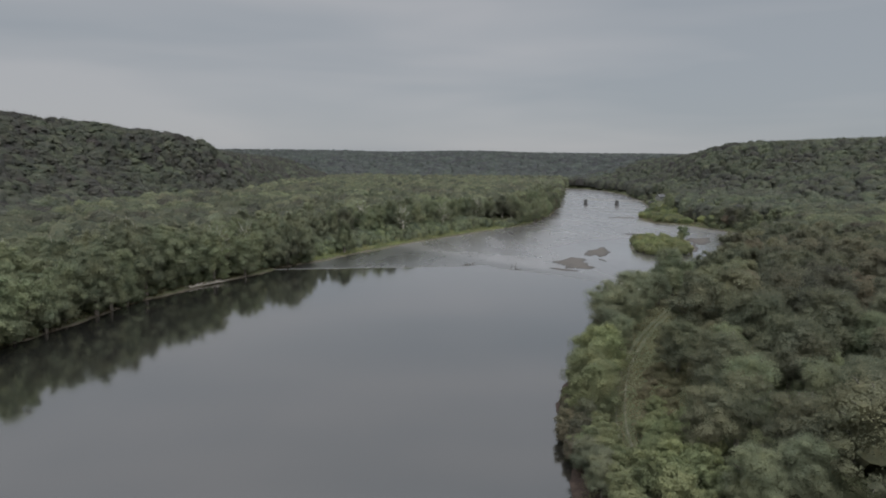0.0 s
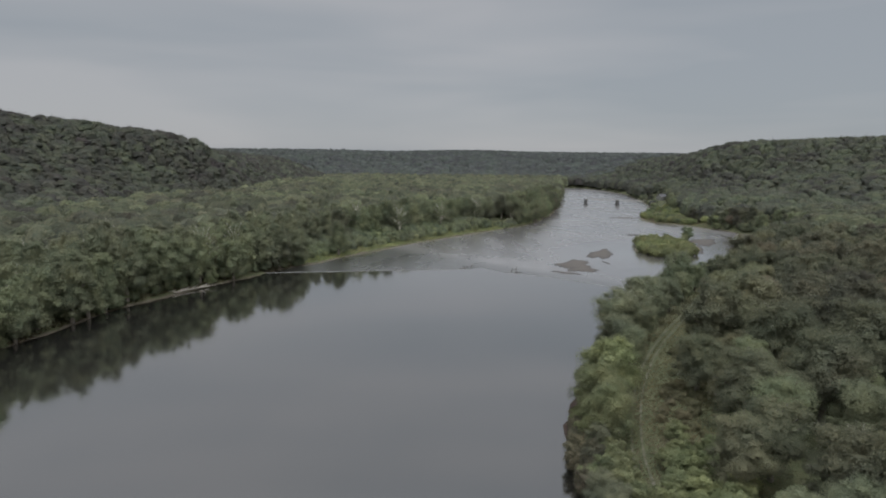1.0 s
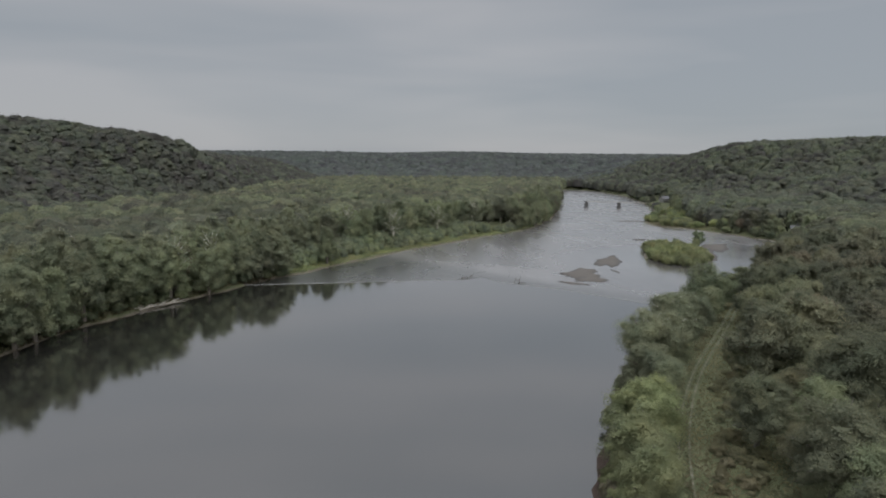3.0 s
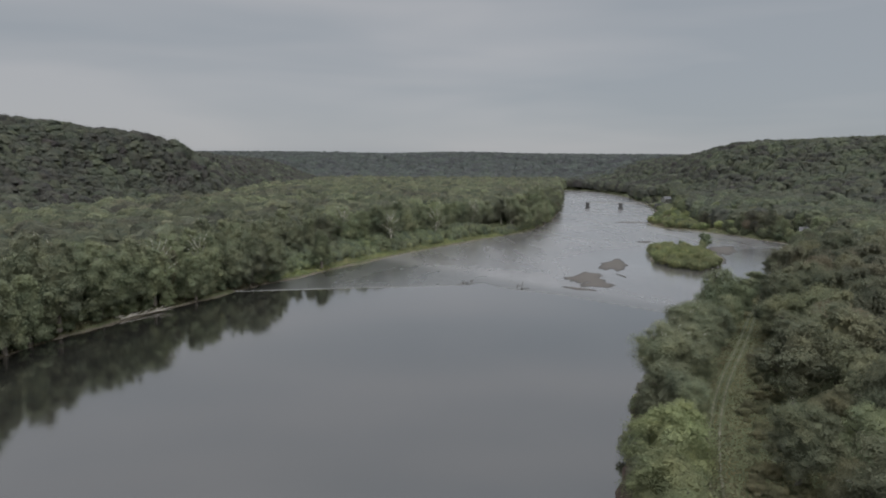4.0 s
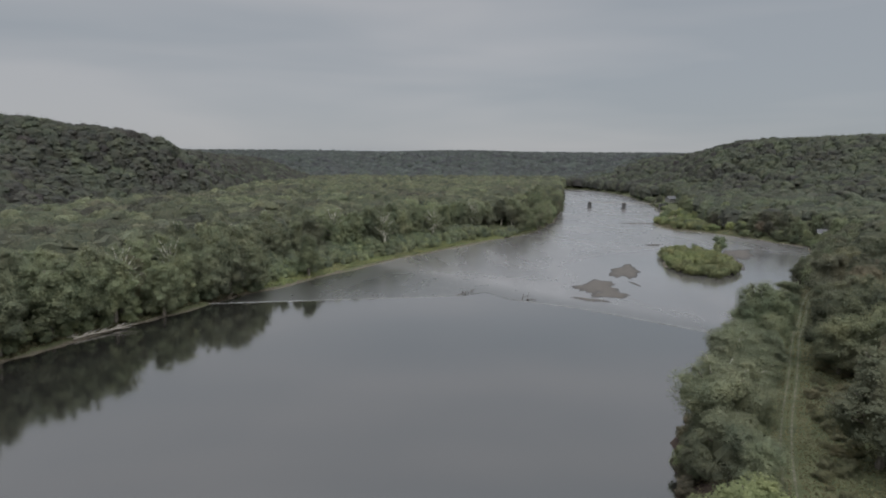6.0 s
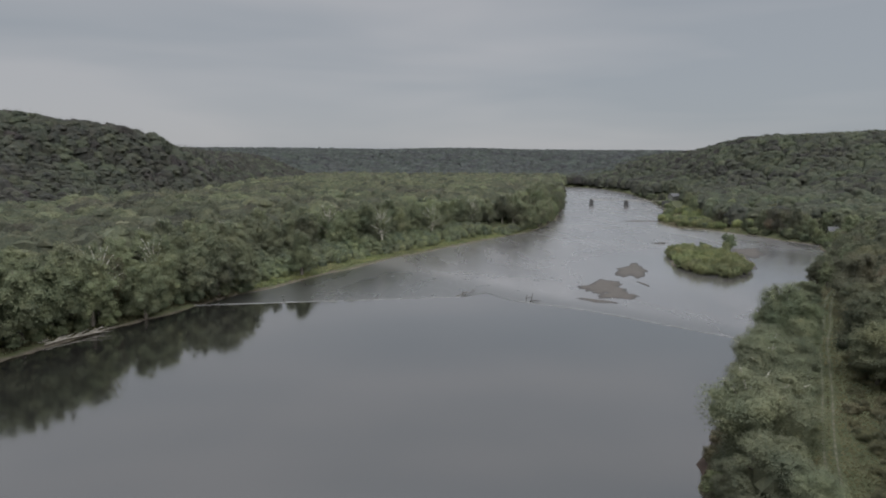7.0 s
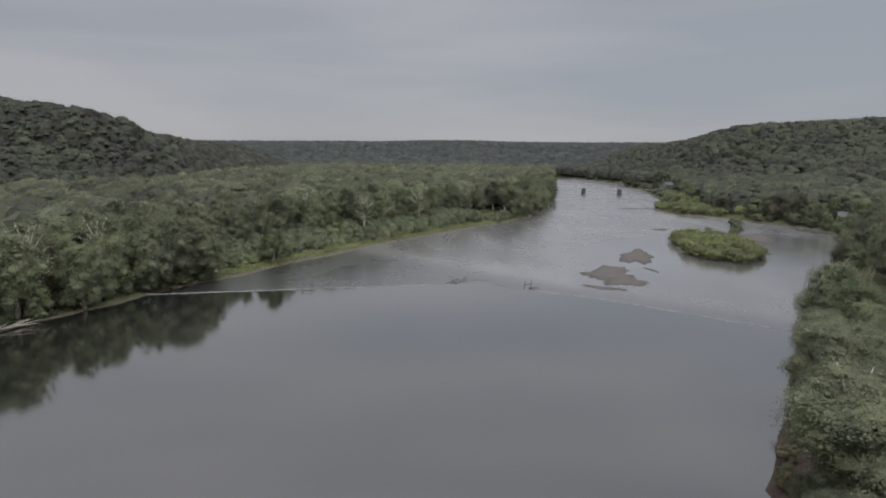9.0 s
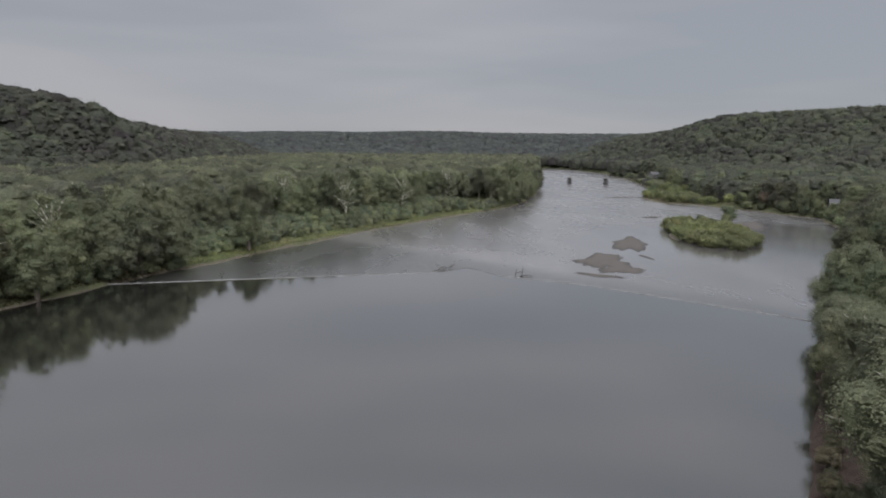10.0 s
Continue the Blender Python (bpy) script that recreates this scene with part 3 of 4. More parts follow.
def track_x(y):
    return float(np.interp(y, TRACK_Y, TRACK_X))


# trees between the river and the towpath, and beyond it
for proto, x, y, s, *tall in (
    (WIL, 38.5, 150, 1.08, 0.84), (WIL, 34, 139, 0.9, 0.85), (SYC, 52, 187, 1.08, 0.80), (MAP, 46.5, 171, 0.95, 0.9), (MAP, 48.5, 186, 0.52), (MAP, 45.5, 180, 0.5), (SYC, 63, 206, 1.0, 0.82), (MAP, 70, 221, 0.98),
    (MAP, 56, 184, 0.75), (MAP, 65, 201, 0.8), (MAP, 76, 216, 0.72), (MAP, 48, 165, 0.62), (MAP, 87, 233, 0.7), (MAP, 98, 250, 0.7),
    (MAP, 81, 237, 0.85), (WAL, 91.5, 251, 1.0, 1.22), (WAL, 99, 265, 1.0, 0.75), (MAP, 89, 250, 0.9), (MAP, 109, 275, 0.85, 0.72), (SYC, 121, 291, 0.85, 0.62), (MAP, 136, 312, 0.8, 0.75),
    (BSH, 34, 92, 1.3), (BSH, 41, 93, 1.3), (BSH, 44, 99, 1.2), (BSH, 28, 88, 1.2), (BSH, 45, 106, 1.1), (BSH, 36.5, 103, 0.8), (BSH, 38, 110, 0.9),
    (BSH, 30, 116, 1.2), (BSH, 33, 96, 1.2), (BSH, 46, 112, 1.0), (BSH, 35, 86, 1.3), (BSH, 42, 86, 1.3), (BSH, 48, 92, 1.2), (BSH, 43, 120, 0.8),
    (BAR, 26, 124, 1.15), (BAR, 27, 117, 0.9), (BAR, 24.6, 112, 0.9), (BAR, 25.2, 119, 1.0), (BAR, 27, 130, 0.8), (BAR, 28.2, 135, 0.75), (BAR, 29.5, 141, 0.7), (BAR, 25.5, 108, 0.8), (BSH, 30, 101, 1.1), (BSH, 30, 107, 1.2), (BSH, 31, 113, 1.1), (BSH, 32, 120, 1.0),
    (BSH, 29, 94, 1.2), (BSH, 38, 98, 1.2), (BSH, 40, 106, 1.0), (BSH, 33, 128, 1.0), (BSH, 36, 90, 1.2), (BSH, 41, 113, 0.8),
    (OAK, 57, 124, 0.85), (TUR, 58, 134, 0.6), (TUR, 73, 136, 0.8), (TUR, 70, 157, 0.7), (OAK, 52, 105, 0.75), (TUR, 68, 98, 0.8),
):
    place(proto, x, y, s, *tall)

def verge(y):
    """Where the woods begin beyond the towpath: a scrubby strip lies between."""
    return track_x(y) + float(np.interp(y, (80, 140, 155, 190, 215, 245), (12, 11.5, 14, 13.5, 10.5, 7)))


# scrub between the towpath and the woods
for k in range(110):
    y = rng.uniform(112, 238)
    place(SCR, rng.uniform(track_x(y) + 4.5, verge(y) + 2), y, rng.uniform(0.3, 0.85), 0.9)

# woods right up to the towpath's other side
taken = [(57, 124), (58, 134), (73, 136), (70, 157), (52, 105), (68, 98), (79, 190), (77, 186), (76, 182)]
for yy in np.arange(84, 335, 10.2):
    for xx in np.arange(verge(yy) + 1, 0.77 * yy + 14, 10.6):
        x, y = xx + rng.uniform(-2.6, 2.6), yy + rng.uniform(-3.2, 3.2)
        if x < verge(y) or any(math.hypot(x - a, y - b) < 6.5 for a, b in taken):
            continue
        k = rng.choice(3, p=(0.5, 0.38, 0.12))
        if y < 150 and x < 0.62 * y + 14:
            place((OAK, MAP, TUR)[k], x, y, rng.uniform(0.66, 1.08))
        else:
            place(slope_protos[k], x, y, rng.uniform(0.62, 1.06))

# growth that hangs over the water below the towpath
for yy in np.arange(96, 300, 4.6):
    x = shore_right(yy) + rng.uniform(0.8, 3.0)
    if 192 < yy < 212:
        continue
    if rng.uniform() < 0.7:
        place(BSH if rng.uniform() < 0.6 else BAR, x, yy, rng.uniform(0.7, 1.25))
    else:
        place(MAP, x + 1.5, yy, rng.uniform(0.34, 0.5))

for yy in np.arange(168, 236, 3.4):
    place(BAR, shore_right(yy) + rng.uniform(1.2, 2.4), yy, rng.uniform(0.35, 0.75))

# the forest edge on the far bank: each tree of the front rows stands alone
front = []
y = 150.0
while y < 900:
    strip = 22 if 352 < y < 560 else -1.5
    for row in range(3):
        back = strip + 4 + 10 * row + rng.uniform(-2.5, 2.5)
        yy = y + rng.uniform(-3, 3) + 4 * (row % 2)
        x = shore_left(yy) - back / 0.8
        if abs(x) < 0.78 * yy + 10:
            front.append((x, yy, row))
    y += 9.5 + 0.008 * y
for x, yy, row in front:
    k = rng.choice(5, p=(0.24, 0.33, 0.30, 0.08, 0.05))
    k = 1 if row == 0 and k == 0 else k
    place(mid_protos[k], x, yy, rng.uniform(0.78, 1.05) * (1.13 if yy < 285 else 1.0))
place(mid_protos[3], -62, 378, 1.02)

# the right shore's edge below the dam, and behind the shrubby point
for yy in np.arange(338, 900, 8.5):
    deep = 32 if 560 < yy < 680 else 2
    for row in range(3):
        x, y2 = shore_right(yy) + (deep + 4 + 9.5 * row + rng.uniform(-2, 2)) / 0.8, yy + rng.uniform(-3, 3)
        clear = in_the_open(x, y2, 3).all()
        if clear and x < 0.77 * y2 + 15:
            place((slope_protos + mid_protos[1:3])[rng.choice(5, p=(0.14, 0.10, 0.06, 0.38, 0.32))], x, y2, rng.uniform(0.55, 0.85) * (0.75 if row == 0 else 1))

# a few trees that stand out: thin-crowned sycamores with bare pale limbs, and dark conifers
sparse = tree_proto("sycamore_tree", 71, 24, 8.0, 4, 34, 800, 0.38, LEAF["green"], pale.m, "vase", 0, "thin-crowned sycamore with bare white limbs", "tree", EDGE, 26, 0.25)
for x, yy, s in ((-31, 455, 0.95), (-60, 440, 1.0), (-109, 291, 1.0), (-103, 318, 0.9), (27, 545, 0.95), (-2, 500, 0.9)):
    place(sparse, x, yy, s)
conifer = tree_proto("conifer", 72, 19, 4.2, 0.8, 40, 2600, 0.36, LEAF["pine"], bark.m, "cone", 0.12, "dark blue-green conifer among broadleaf trees", "tree", "conifers on the river bank", 4)
for x, yy, s in ((-130, 226, 0.85), (-95, 362, 0.95), (-118, 262, 0.7)):
    place(conifer, x, yy, s)


def dead_tree(x, y, height, seed):
    """A standing dead trunk with a few broken limbs."""
    r = np.random.default_rng(seed)
    thing = new("dead_tree")
    thing.matrix_basis = pose(x, y, float(ground_z(x, y)) - 0.3, 0, 0, r.uniform(0, 360))
    bm = bmesh.new()
    bend = [(0.05 * k * k * 0.3, 0.08 * k, height * k / 6) for k in range(7)]
    tube(bm, bend, [0.19 - 0.025 * k for k in range(7)], 7)
    part("trunk", bm, twig.m, thing)
    for k in range(2):
        bm = bmesh.new()
        s = Vector(bend[3 + k])
        a = r.uniform(0, 6.3)
        e = s + Vector((math.cos(a), math.sin(a), 0.9)) * r.uniform(0.8, 1.8)
        tube(bm, [s, (s + e) / 2 + Vector((0, 0, -0.15)), e], [0.09, 0.07, 0.03], 5)
        part("limb", bm, twig.m, thing)
    return tagged(thing, "bare pale dead trunk beside the grassy track", "dead tree", "dead trunks by the towpath")


dead_tree(79, 190, 11, 1)
dead_tree(77, 186.5, 6, 2)
dead_tree(80, 189, 9.5, 3)

# shrubs: along the far shore, and on the low point and the island
for k in range(90):
    yy = 350 + 235 * k / 90 + rng.uniform(-2, 2)
    d = 8 + 18 * rng.uniform(0, 1) if yy < 540 else 2 + 6 * rng.uniform(0, 1)
    place(shrub_proto, shore_left(yy) - d / 0.8, yy, rng.uniform(0.45, 0.75) + 0.022 * d)
for k in range(66):
    yy = rng.uniform(150, 348)
    place(shrub_proto, shore_left(yy) - rng.uniform(0.8, 6.5), yy, rng.uniform(0.6, 1.35))
for k in range(120):
    yy = rng.uniform(562, 700)
    place(island_proto if k % 3 else shrub_proto, shore_right(yy) + rng.uniform(2.5, 40) + (4 if yy < 600 else 0), yy, rng.uniform(0.8, 1.45))
for k in range(40):
    yy = rng.uniform(690, 1080)
    place(shrub_proto, shore_right(yy) + rng.uniform(1, 7), yy, rng.uniform(0.9, 1.7))
for k in range(26):
    yy = rng.uniform(440, 556)
    place(shrub_proto, shore_right(yy) + rng.uniform(1, 8), yy, rng.uniform(0.7, 1.5))


# bushes in front of the small house, leaving its gable free
for x, yy, s in ((261, 494, 1.0), (265, 492, 1.15), (258, 499, 1.1), (269, 494, 1.3)):
    place(shrub_proto, x, yy, s)


def dome(r, bumps, n):
    """A crown as woods show it from afar: one broad dome with boughs standing out of it."""
    lean = r.normal(0, 0.025, 2)
    core = np.array([[lean[0], lean[1], 0.52, 0.30 * r.uniform(0.92, 1.1), 0.46]])
    a = np.arange(bumps) * 2.399 + r.uniform(0, 6)
    e = np.arcsin(np.linspace(0.0, 0.92, bumps)) + r.normal(0, 0.12, bumps)
    d = np.stack([np.cos(a) * np.cos(e), np.sin(a) * np.cos(e), np.sin(e)], 1)
    w = r.uniform(0.10, 0.17, bumps)
    boughs = np.column_stack([core[0, :3] + d * (0.23, 0.23, 0.35), w, w * 0.95])
    lobes = np.concatenate([core, boughs])
    p = r.normal(0, 1, (n, 3))
    p[:, 2] = np.where(p[:, 2] < -0.85, -p[:, 2], p[:, 2]) + 0.2
    p[:, 2] = np.where(p[:, 2] < -0.15, -p[:, 2], p[:, 2])
    p /= np.linalg.norm(p, axis=1, keepdims=True)
    pick = np.where(r.uniform(0, 1, n) < 0.45, 0, r.integers(0, bumps + 1, n))
    pos = lobes[pick, :3] + p * lobes[pick][:, [3, 3, 4]] * np.clip(r.normal(1.03, 0.11, (n, 1)), 0.8, 1.3)
    cv, cq, _ = bough_masses(core, 3, r, 0.95, 0.06)
    # crowns flare out to the ground, so that no underside falls into shade
    low = np.clip((0.5 - cv[:, 2]) / 0.5, 0, 1)
    out = np.hypot(cv[:, 0], cv[:, 1]) + 1e-6
    cv[:, :2] *= (1 + low * (0.40 / out - 1))[:, None]
    bv, bq, _ = bough_masses(boughs, 2, r, 0.85, 0.10)
    return pos, p, np.concatenate([cv, bv]), np.concatenate([cq, bq + len(cv)])


def crown_light(v, up):
    """The way a crown's leaves catch light: up, and out from its middle."""
    f = (v - (0, 0, 0.45)) * (1.45, 1.45, 1.0) + (0, 0, up)
    return f / np.linalg.norm(f, axis=1, keepdims=True)


def woods(name, label, leaf, spots, heights, n_cards, size, seed, spread_out=1.3, vary=0.3, category="woods", mean=0.48, up=0.7):
    """Distant woods: many trees of leaf sprays in one object."""
    r = np.random.default_rng(seed)
    bumps = 9 if n_cards > 130 else 7 if n_cards > 50 else 5 if n_cards > 20 else 3
    kinds = [dome(r, bumps, n_cards) for k in range(8)]
    vs, tints, faces, polys, total = [], [], [], [], 0
    for (x, y), h in zip(spots, heights):
        p, o, mv, mq = kinds[r.integers(8)]
        a = r.uniform(0, 2 * math.pi)
        c, s = math.cos(a), math.sin(a)
        rot = np.array([[c, s, 0], [-s, c, 0], [0, 0, 1]])
        wide = spread_out * r.uniform(0.8, 1.2)
        v, _ = leaf_cards((p @ rot) * h * (wide, wide, 1), o @ rot, size * h / 20, r)
        polys += [np.arange(len(v)).reshape(-1, 4) + total, mq + len(v) + total]
        v = np.concatenate([v, (mv @ rot) * h * (wide, wide, 1)])
        total += len(v)
        faces.append(crown_light(np.concatenate([np.repeat(p @ rot, 4, 0) + r.normal(0, 0.05, (4 * len(p), 3)), mv @ rot]), up))
        v[:, 0] += x
        v[:, 1] += y
        vs.append(v)
        tints.append(np.full(len(v), np.clip(r.normal(mean, vary), 0, 1)))
    v = np.concatenate(vs)
    z = np.concatenate([np.full(len(a), float(g)) for a, g in zip(vs, ground_z(spots[:, 0], spots[:, 1]))])
    v[:, 2] += z - 0.5
    ob = part(name, quick_mesh(name, v, np.concatenate(polys), leaf, False, np.concatenate(tints), np.concatenate(faces)), None)
    return tagged(ob, label, category, kind="stuff")


def scatter(xr, yr, space, keep, seed):
    """Jittered places on the plan, within the fan that the camera sees."""
    r = np.random.default_rng(seed)
    a, b = np.meshgrid(np.arange(xr[0], xr[1], space), np.arange(yr[0], yr[1], space))
    x, y = a.ravel() + r.uniform(-0.45, 0.45, a.size) * space, b.ravel() + r.uniform(-0.45, 0.45, a.size) * space
    ok = (np.abs(x) < 0.77 * y + 15) & keep(x, y)
    ok &= in_the_open(x, y)
    return np.stack([x[ok], y[ok]], 1), r


def left_of_shore(x, y):
    return (np.interp(y, LEFT_Y, LEFT_X) - x) * 0.8


def right_of_shore(x, y):
    return (x - np.interp(y, RIGHT_Y, RIGHT_X)) * 0.8


def wood_set(name, label, leaf, xr, yr, space, keep, hs, cards, size, seed, spread_out=1.3, vary=0.3, mean=0.48, up=0.7):
    spots, r = scatter(xr, yr, space, keep, seed)
    return woods(name, label, leaf, spots, r.uniform(hs[0], hs[1], len(spots)), cards, size, seed, spread_out, vary, mean=mean, up=up)


def behind_edge(x, y):
    return left_of_shore(x, y) > np.where((y > 352) & (y < 560), 53, 30)


def on_hill(x, y):
    return x < np.interp(y, (-400, 300, 480, 600, 690, 780, 860, 950, 1150, 1600, 5000), FOOT_X) - 5


def right_woods(x, y):
    return (right_of_shore(x, y) > np.where((y > 560) & (y < 680), 34, 25)) & (y > 333)


wood_set("floodplain_woods", "dense green woods on the valley floor", LEAF["flood"], (-300, 0), (150, 480), 9.5,
         lambda x, y: behind_edge(x, y) & ~on_hill(x, y), (17, 26), 300, 0.36, 41, 1.15, 0.22, 0.42)
# the two farther sets lean to paler tints: haze put into leaf colour
wood_set("floodplain_woods", "dense green woods on the valley floor", LEAF["flood"], (-400, 250), (480, 900), 10.0,
         lambda x, y: behind_edge(x, y) & ~on_hill(x, y), (17, 26), 150, 0.46, 42, 1.2, 0.3, 0.66)
wood_set("floodplain_woods", "dense green woods on the valley floor", LEAF["flood"], (-420, 300), (900, 1480), 12.0,
         lambda x, y: (left_of_shore(x, y) > 3) & ~on_hill(x, y), (18, 27), 46, 0.75, 43, 1.3, 0.25, 0.78)
wood_set("bluff_woods", "dark mixed woods on the steep valley side", LEAF["hill"], (-540, -210), (280, 700), 7.2,
         lambda x, y: on_hill(x, y), (14, 18.5), 165, 0.42, 44, 1.35, 0.25, up=1.15)
wood_set("bluff_woods", "dark mixed woods on the steep valley side", LEAF["hill"], (-640, -230), (700, 1600), 10.0,
         lambda x, y: on_hill(x, y) & (x > -500), (15, 19.5), 50, 0.75, 45, 1.5, 0.25, up=1.15)
wood_set("slope_woods", "dull green woods on the valley slope", LEAF["flood"], (90, 420), (333, 520), 9.0,
         right_woods, (15, 22), 280, 0.36, 46, 1.2)
wood_set("slope_woods", "dull green woods on the valley slope", LEAF["hill"], (180, 800), (520, 1000), 10.0,
         right_woods, (15, 20), 120, 0.5, 47, 1.4, 0.27, 0.78, up=1.1)
wood_set("slope_woods", "dull green woods on the valley slope", LEAF["hill"], (260, 1050), (1000, 1700), 13.0,
         lambda x, y: right_of_shore(x, y) > 3, (16, 20), 24, 0.85, 48, 1.55, 0.25, 0.6, up=1.2)
wood_set("distant_woods", "haze-tinted blue-green woods on the distant ridge", LEAF["far"], (-1300, 1500), (1440, 2560), 19.5,
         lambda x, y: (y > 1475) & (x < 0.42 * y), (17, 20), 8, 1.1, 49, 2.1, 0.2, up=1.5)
wood_set("distant_woods", "haze-tinted blue-green woods on the farthest ridge", LEAF["far"], (-2100, -500), (3150, 3900), 30.0,
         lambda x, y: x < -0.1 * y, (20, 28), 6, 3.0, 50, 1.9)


# low thicket between the forest edge and the grassy shore
ty = rng.uniform(352, 590, 620)
td = np.where(ty < 540, 9 + 19 * rng.uniform(0, 1, len(ty)) ** 0.8, 3 + 6 * rng.uniform(0, 1, len(ty)))
woods("shore_thicket", "blue-green thicket above the grassy river shore", LEAF["thicket"], np.stack([np.interp(ty, LEFT_Y, LEFT_X) - td / 0.8, ty], 1),
      1.6 + 0.16 * td + rng.uniform(0, 1.4, len(ty)), 70, 1.2, 51, 1.5, 0.3, "thicket")


def discard(thing):
    """Takes a pattern away once its copies stand."""
    for o in (*thing.children_recursive, thing):
        bpy.data.objects.remove(o)


# ---------------------------------------------------------------- river: bars, island, dam


def bar(name, x, y, long, wide, turn, seed, height, material, label, category, base=LOW):
    """A low uneven bank of gravel that comes up out of the water."""
    r = np.random.default_rng(seed)
    n, rings = 96, 7
    t = np.linspace(0, 2 * math.pi, n, endpoint=False)
    edge = 1 + 0.08 * np.sin(2 * t + r.uniform(0, 6)) + 0.15 * np.sin(3 * t + r.uniform(0, 6)) + 0.12 * np.sin(5 * t + r.uniform(0, 6)) + 0.07 * np.sin(9 * t + r.uniform(0, 6)) + 0.05 * np.sin(15 * t + r.uniform(0, 6))
    bm = bmesh.new()
    c, s = math.cos(radians(turn)), math.sin(radians(turn))
    rows = []
    for k in range(1, rings + 1):
        f = k / rings
        row = []
        for a, e in zip(t, edge):
            u, v = f * e * long * math.cos(a), f * e * wide * math.sin(a)
            z = base + height * (1 - f ** 2.2) - 0.35 * f ** 6 + 0.06 * height * math.sin(u * 0.9) * math.cos(v * 1.3)
            row.append(bm.verts.new((x + c * u - s * v, y + s * u + c * v, z)))
        rows.append(row)
    mid = bm.verts.new((x, y, base + height))
    for i in range(n):
        bm.faces.new((mid, rows[0][i], rows[0][(i + 1) % n])).smooth = True
        for p, q in zip(rows, rows[1:]):
            bm.faces.new((p[i], q[i], q[(i + 1) % n], p[(i + 1) % n])).smooth = True
    return tagged(part(name, bm, material), label, category)


PEBBLE = "low brown gravel bar standing clear of the water"
bar("gravel_bar", 74, 357, 18, 10.5, 62, 3, 0.45, gravel.m, PEBBLE, "gravel bar")
bar("gravel_bar", 75, 340, 11, 7.5, 20, 5, 0.4, gravel.m, "brown gravel lobe running into a larger bar", "gravel bar")
bar("gravel_bar", 64, 330, 10.5, 2.8, 146, 4, 0.3, gravel.m, PEBBLE, "gravel bar")
bar("gravel_bar", 99, 397, 24, 8.5, 72, 6, 0.4, gravel.m, PEBBLE, "gravel bar")
bar("gravel_bar", 93.5, 364, 7, 1.3, 100, 8, 0.2, gravel.m, "narrow brown gravel bar beside a larger one", "gravel bar")
bar("gravel_bar", 151, 502, 9, 5, 30, 9, 0.2, gravel.m, "thin dark gravel bar above the island", "gravel bar")
bar("gravel_bar", 190, 462, 25, 12, 62, 11, 0.3, gravel.m, "grey gravel bar beside the shrubby island", "gravel bar")
bar("gravel_bar", 190, 654, 19, 5.5, 172, 12, 0.45, gravel.m, "dark gravel spit running out from the low point", "gravel bar")
bar("gravel_bar", 165, 420, 38, 8, 68, 13, 0.35, gravel.m, "grey gravel edge beside the shrubby island", "gravel bar")
bar("island", 148, 424, 44, 17, 77, 14, 1.3, soil.m, "low grassy island in the shallow river", "island")

for k in range(195):
    a, f = rng.uniform(0, 2 * math.pi), math.sqrt(rng.uniform(0, 1)) * 1.03
    u, v = 45 * f * math.cos(a), 18 * f * math.sin(a)
    c, s = math.cos(radians(77)), math.sin(radians(77))
    shrub = copy_thing(island_proto, pose(148 + c * u - s * v, 424 + s * u + c * v, LOW + 1.0 * (1 - f ** 2.2) - 0.1, 0, 0, rng.uniform(0, 360)))
    z = rng.uniform(0.55, 1.1)
    shrub.scale = (z, z, z * rng.uniform(0.85, 1.1))
for x, y, s in ((178, 462, 2.6), (174, 457, 1.6), (163, 464, 1.35), (143, 458, 1.2)):
    t = copy_thing(shrub_proto, pose(x, y, LOW + 0.2, 0, 0, 40 * s))
    t.scale = (s * 0.62, s * 0.62, s)
    tagged(t, "small upright green tree on the river island", "tree", "small trees on the island")


def dam_wing(x0, x1, label):
    """A low sill across the stream with a sloping back."""
    thing = new("wing_dam")
    section = ((-1.3, -1.6), (-0.55, 0.02), (-0.35, 0.07), (0.25, 0.07), (0.45, 0.0), (1.1, -0.45), (2.3, -1.35))
    xs = np.arange(x0, x1 + 0.1, 1.5)
    bm = bmesh.new()
    rows = []
    for x in xs:
        d = 0.10 * math.sin(x * 0.9) + 0.06 * math.sin(x * 2.3)
        h = 0.035 * math.sin(x * 0.41) + 0.03 * math.sin(x * 1.7)
        rows.append([bm.verts.new((x, float(dam_y(x)) + o + d, z + (h if z > -1 else 0))) for o, z in section])
    for p, q in zip(rows, rows[1:]):
        for i in range(len(section) - 1):
            bm.faces.new((p[i], q[i], q[i + 1], p[i + 1]))
    part("sill", bm, concrete.m, thing)
    return tagged(thing, label, "dam")


dam_wing(-94, 11, "long low wet concrete wing of a river dam")
dam_wing(31, 100, "low wet concrete wing of a river dam with thin spill")


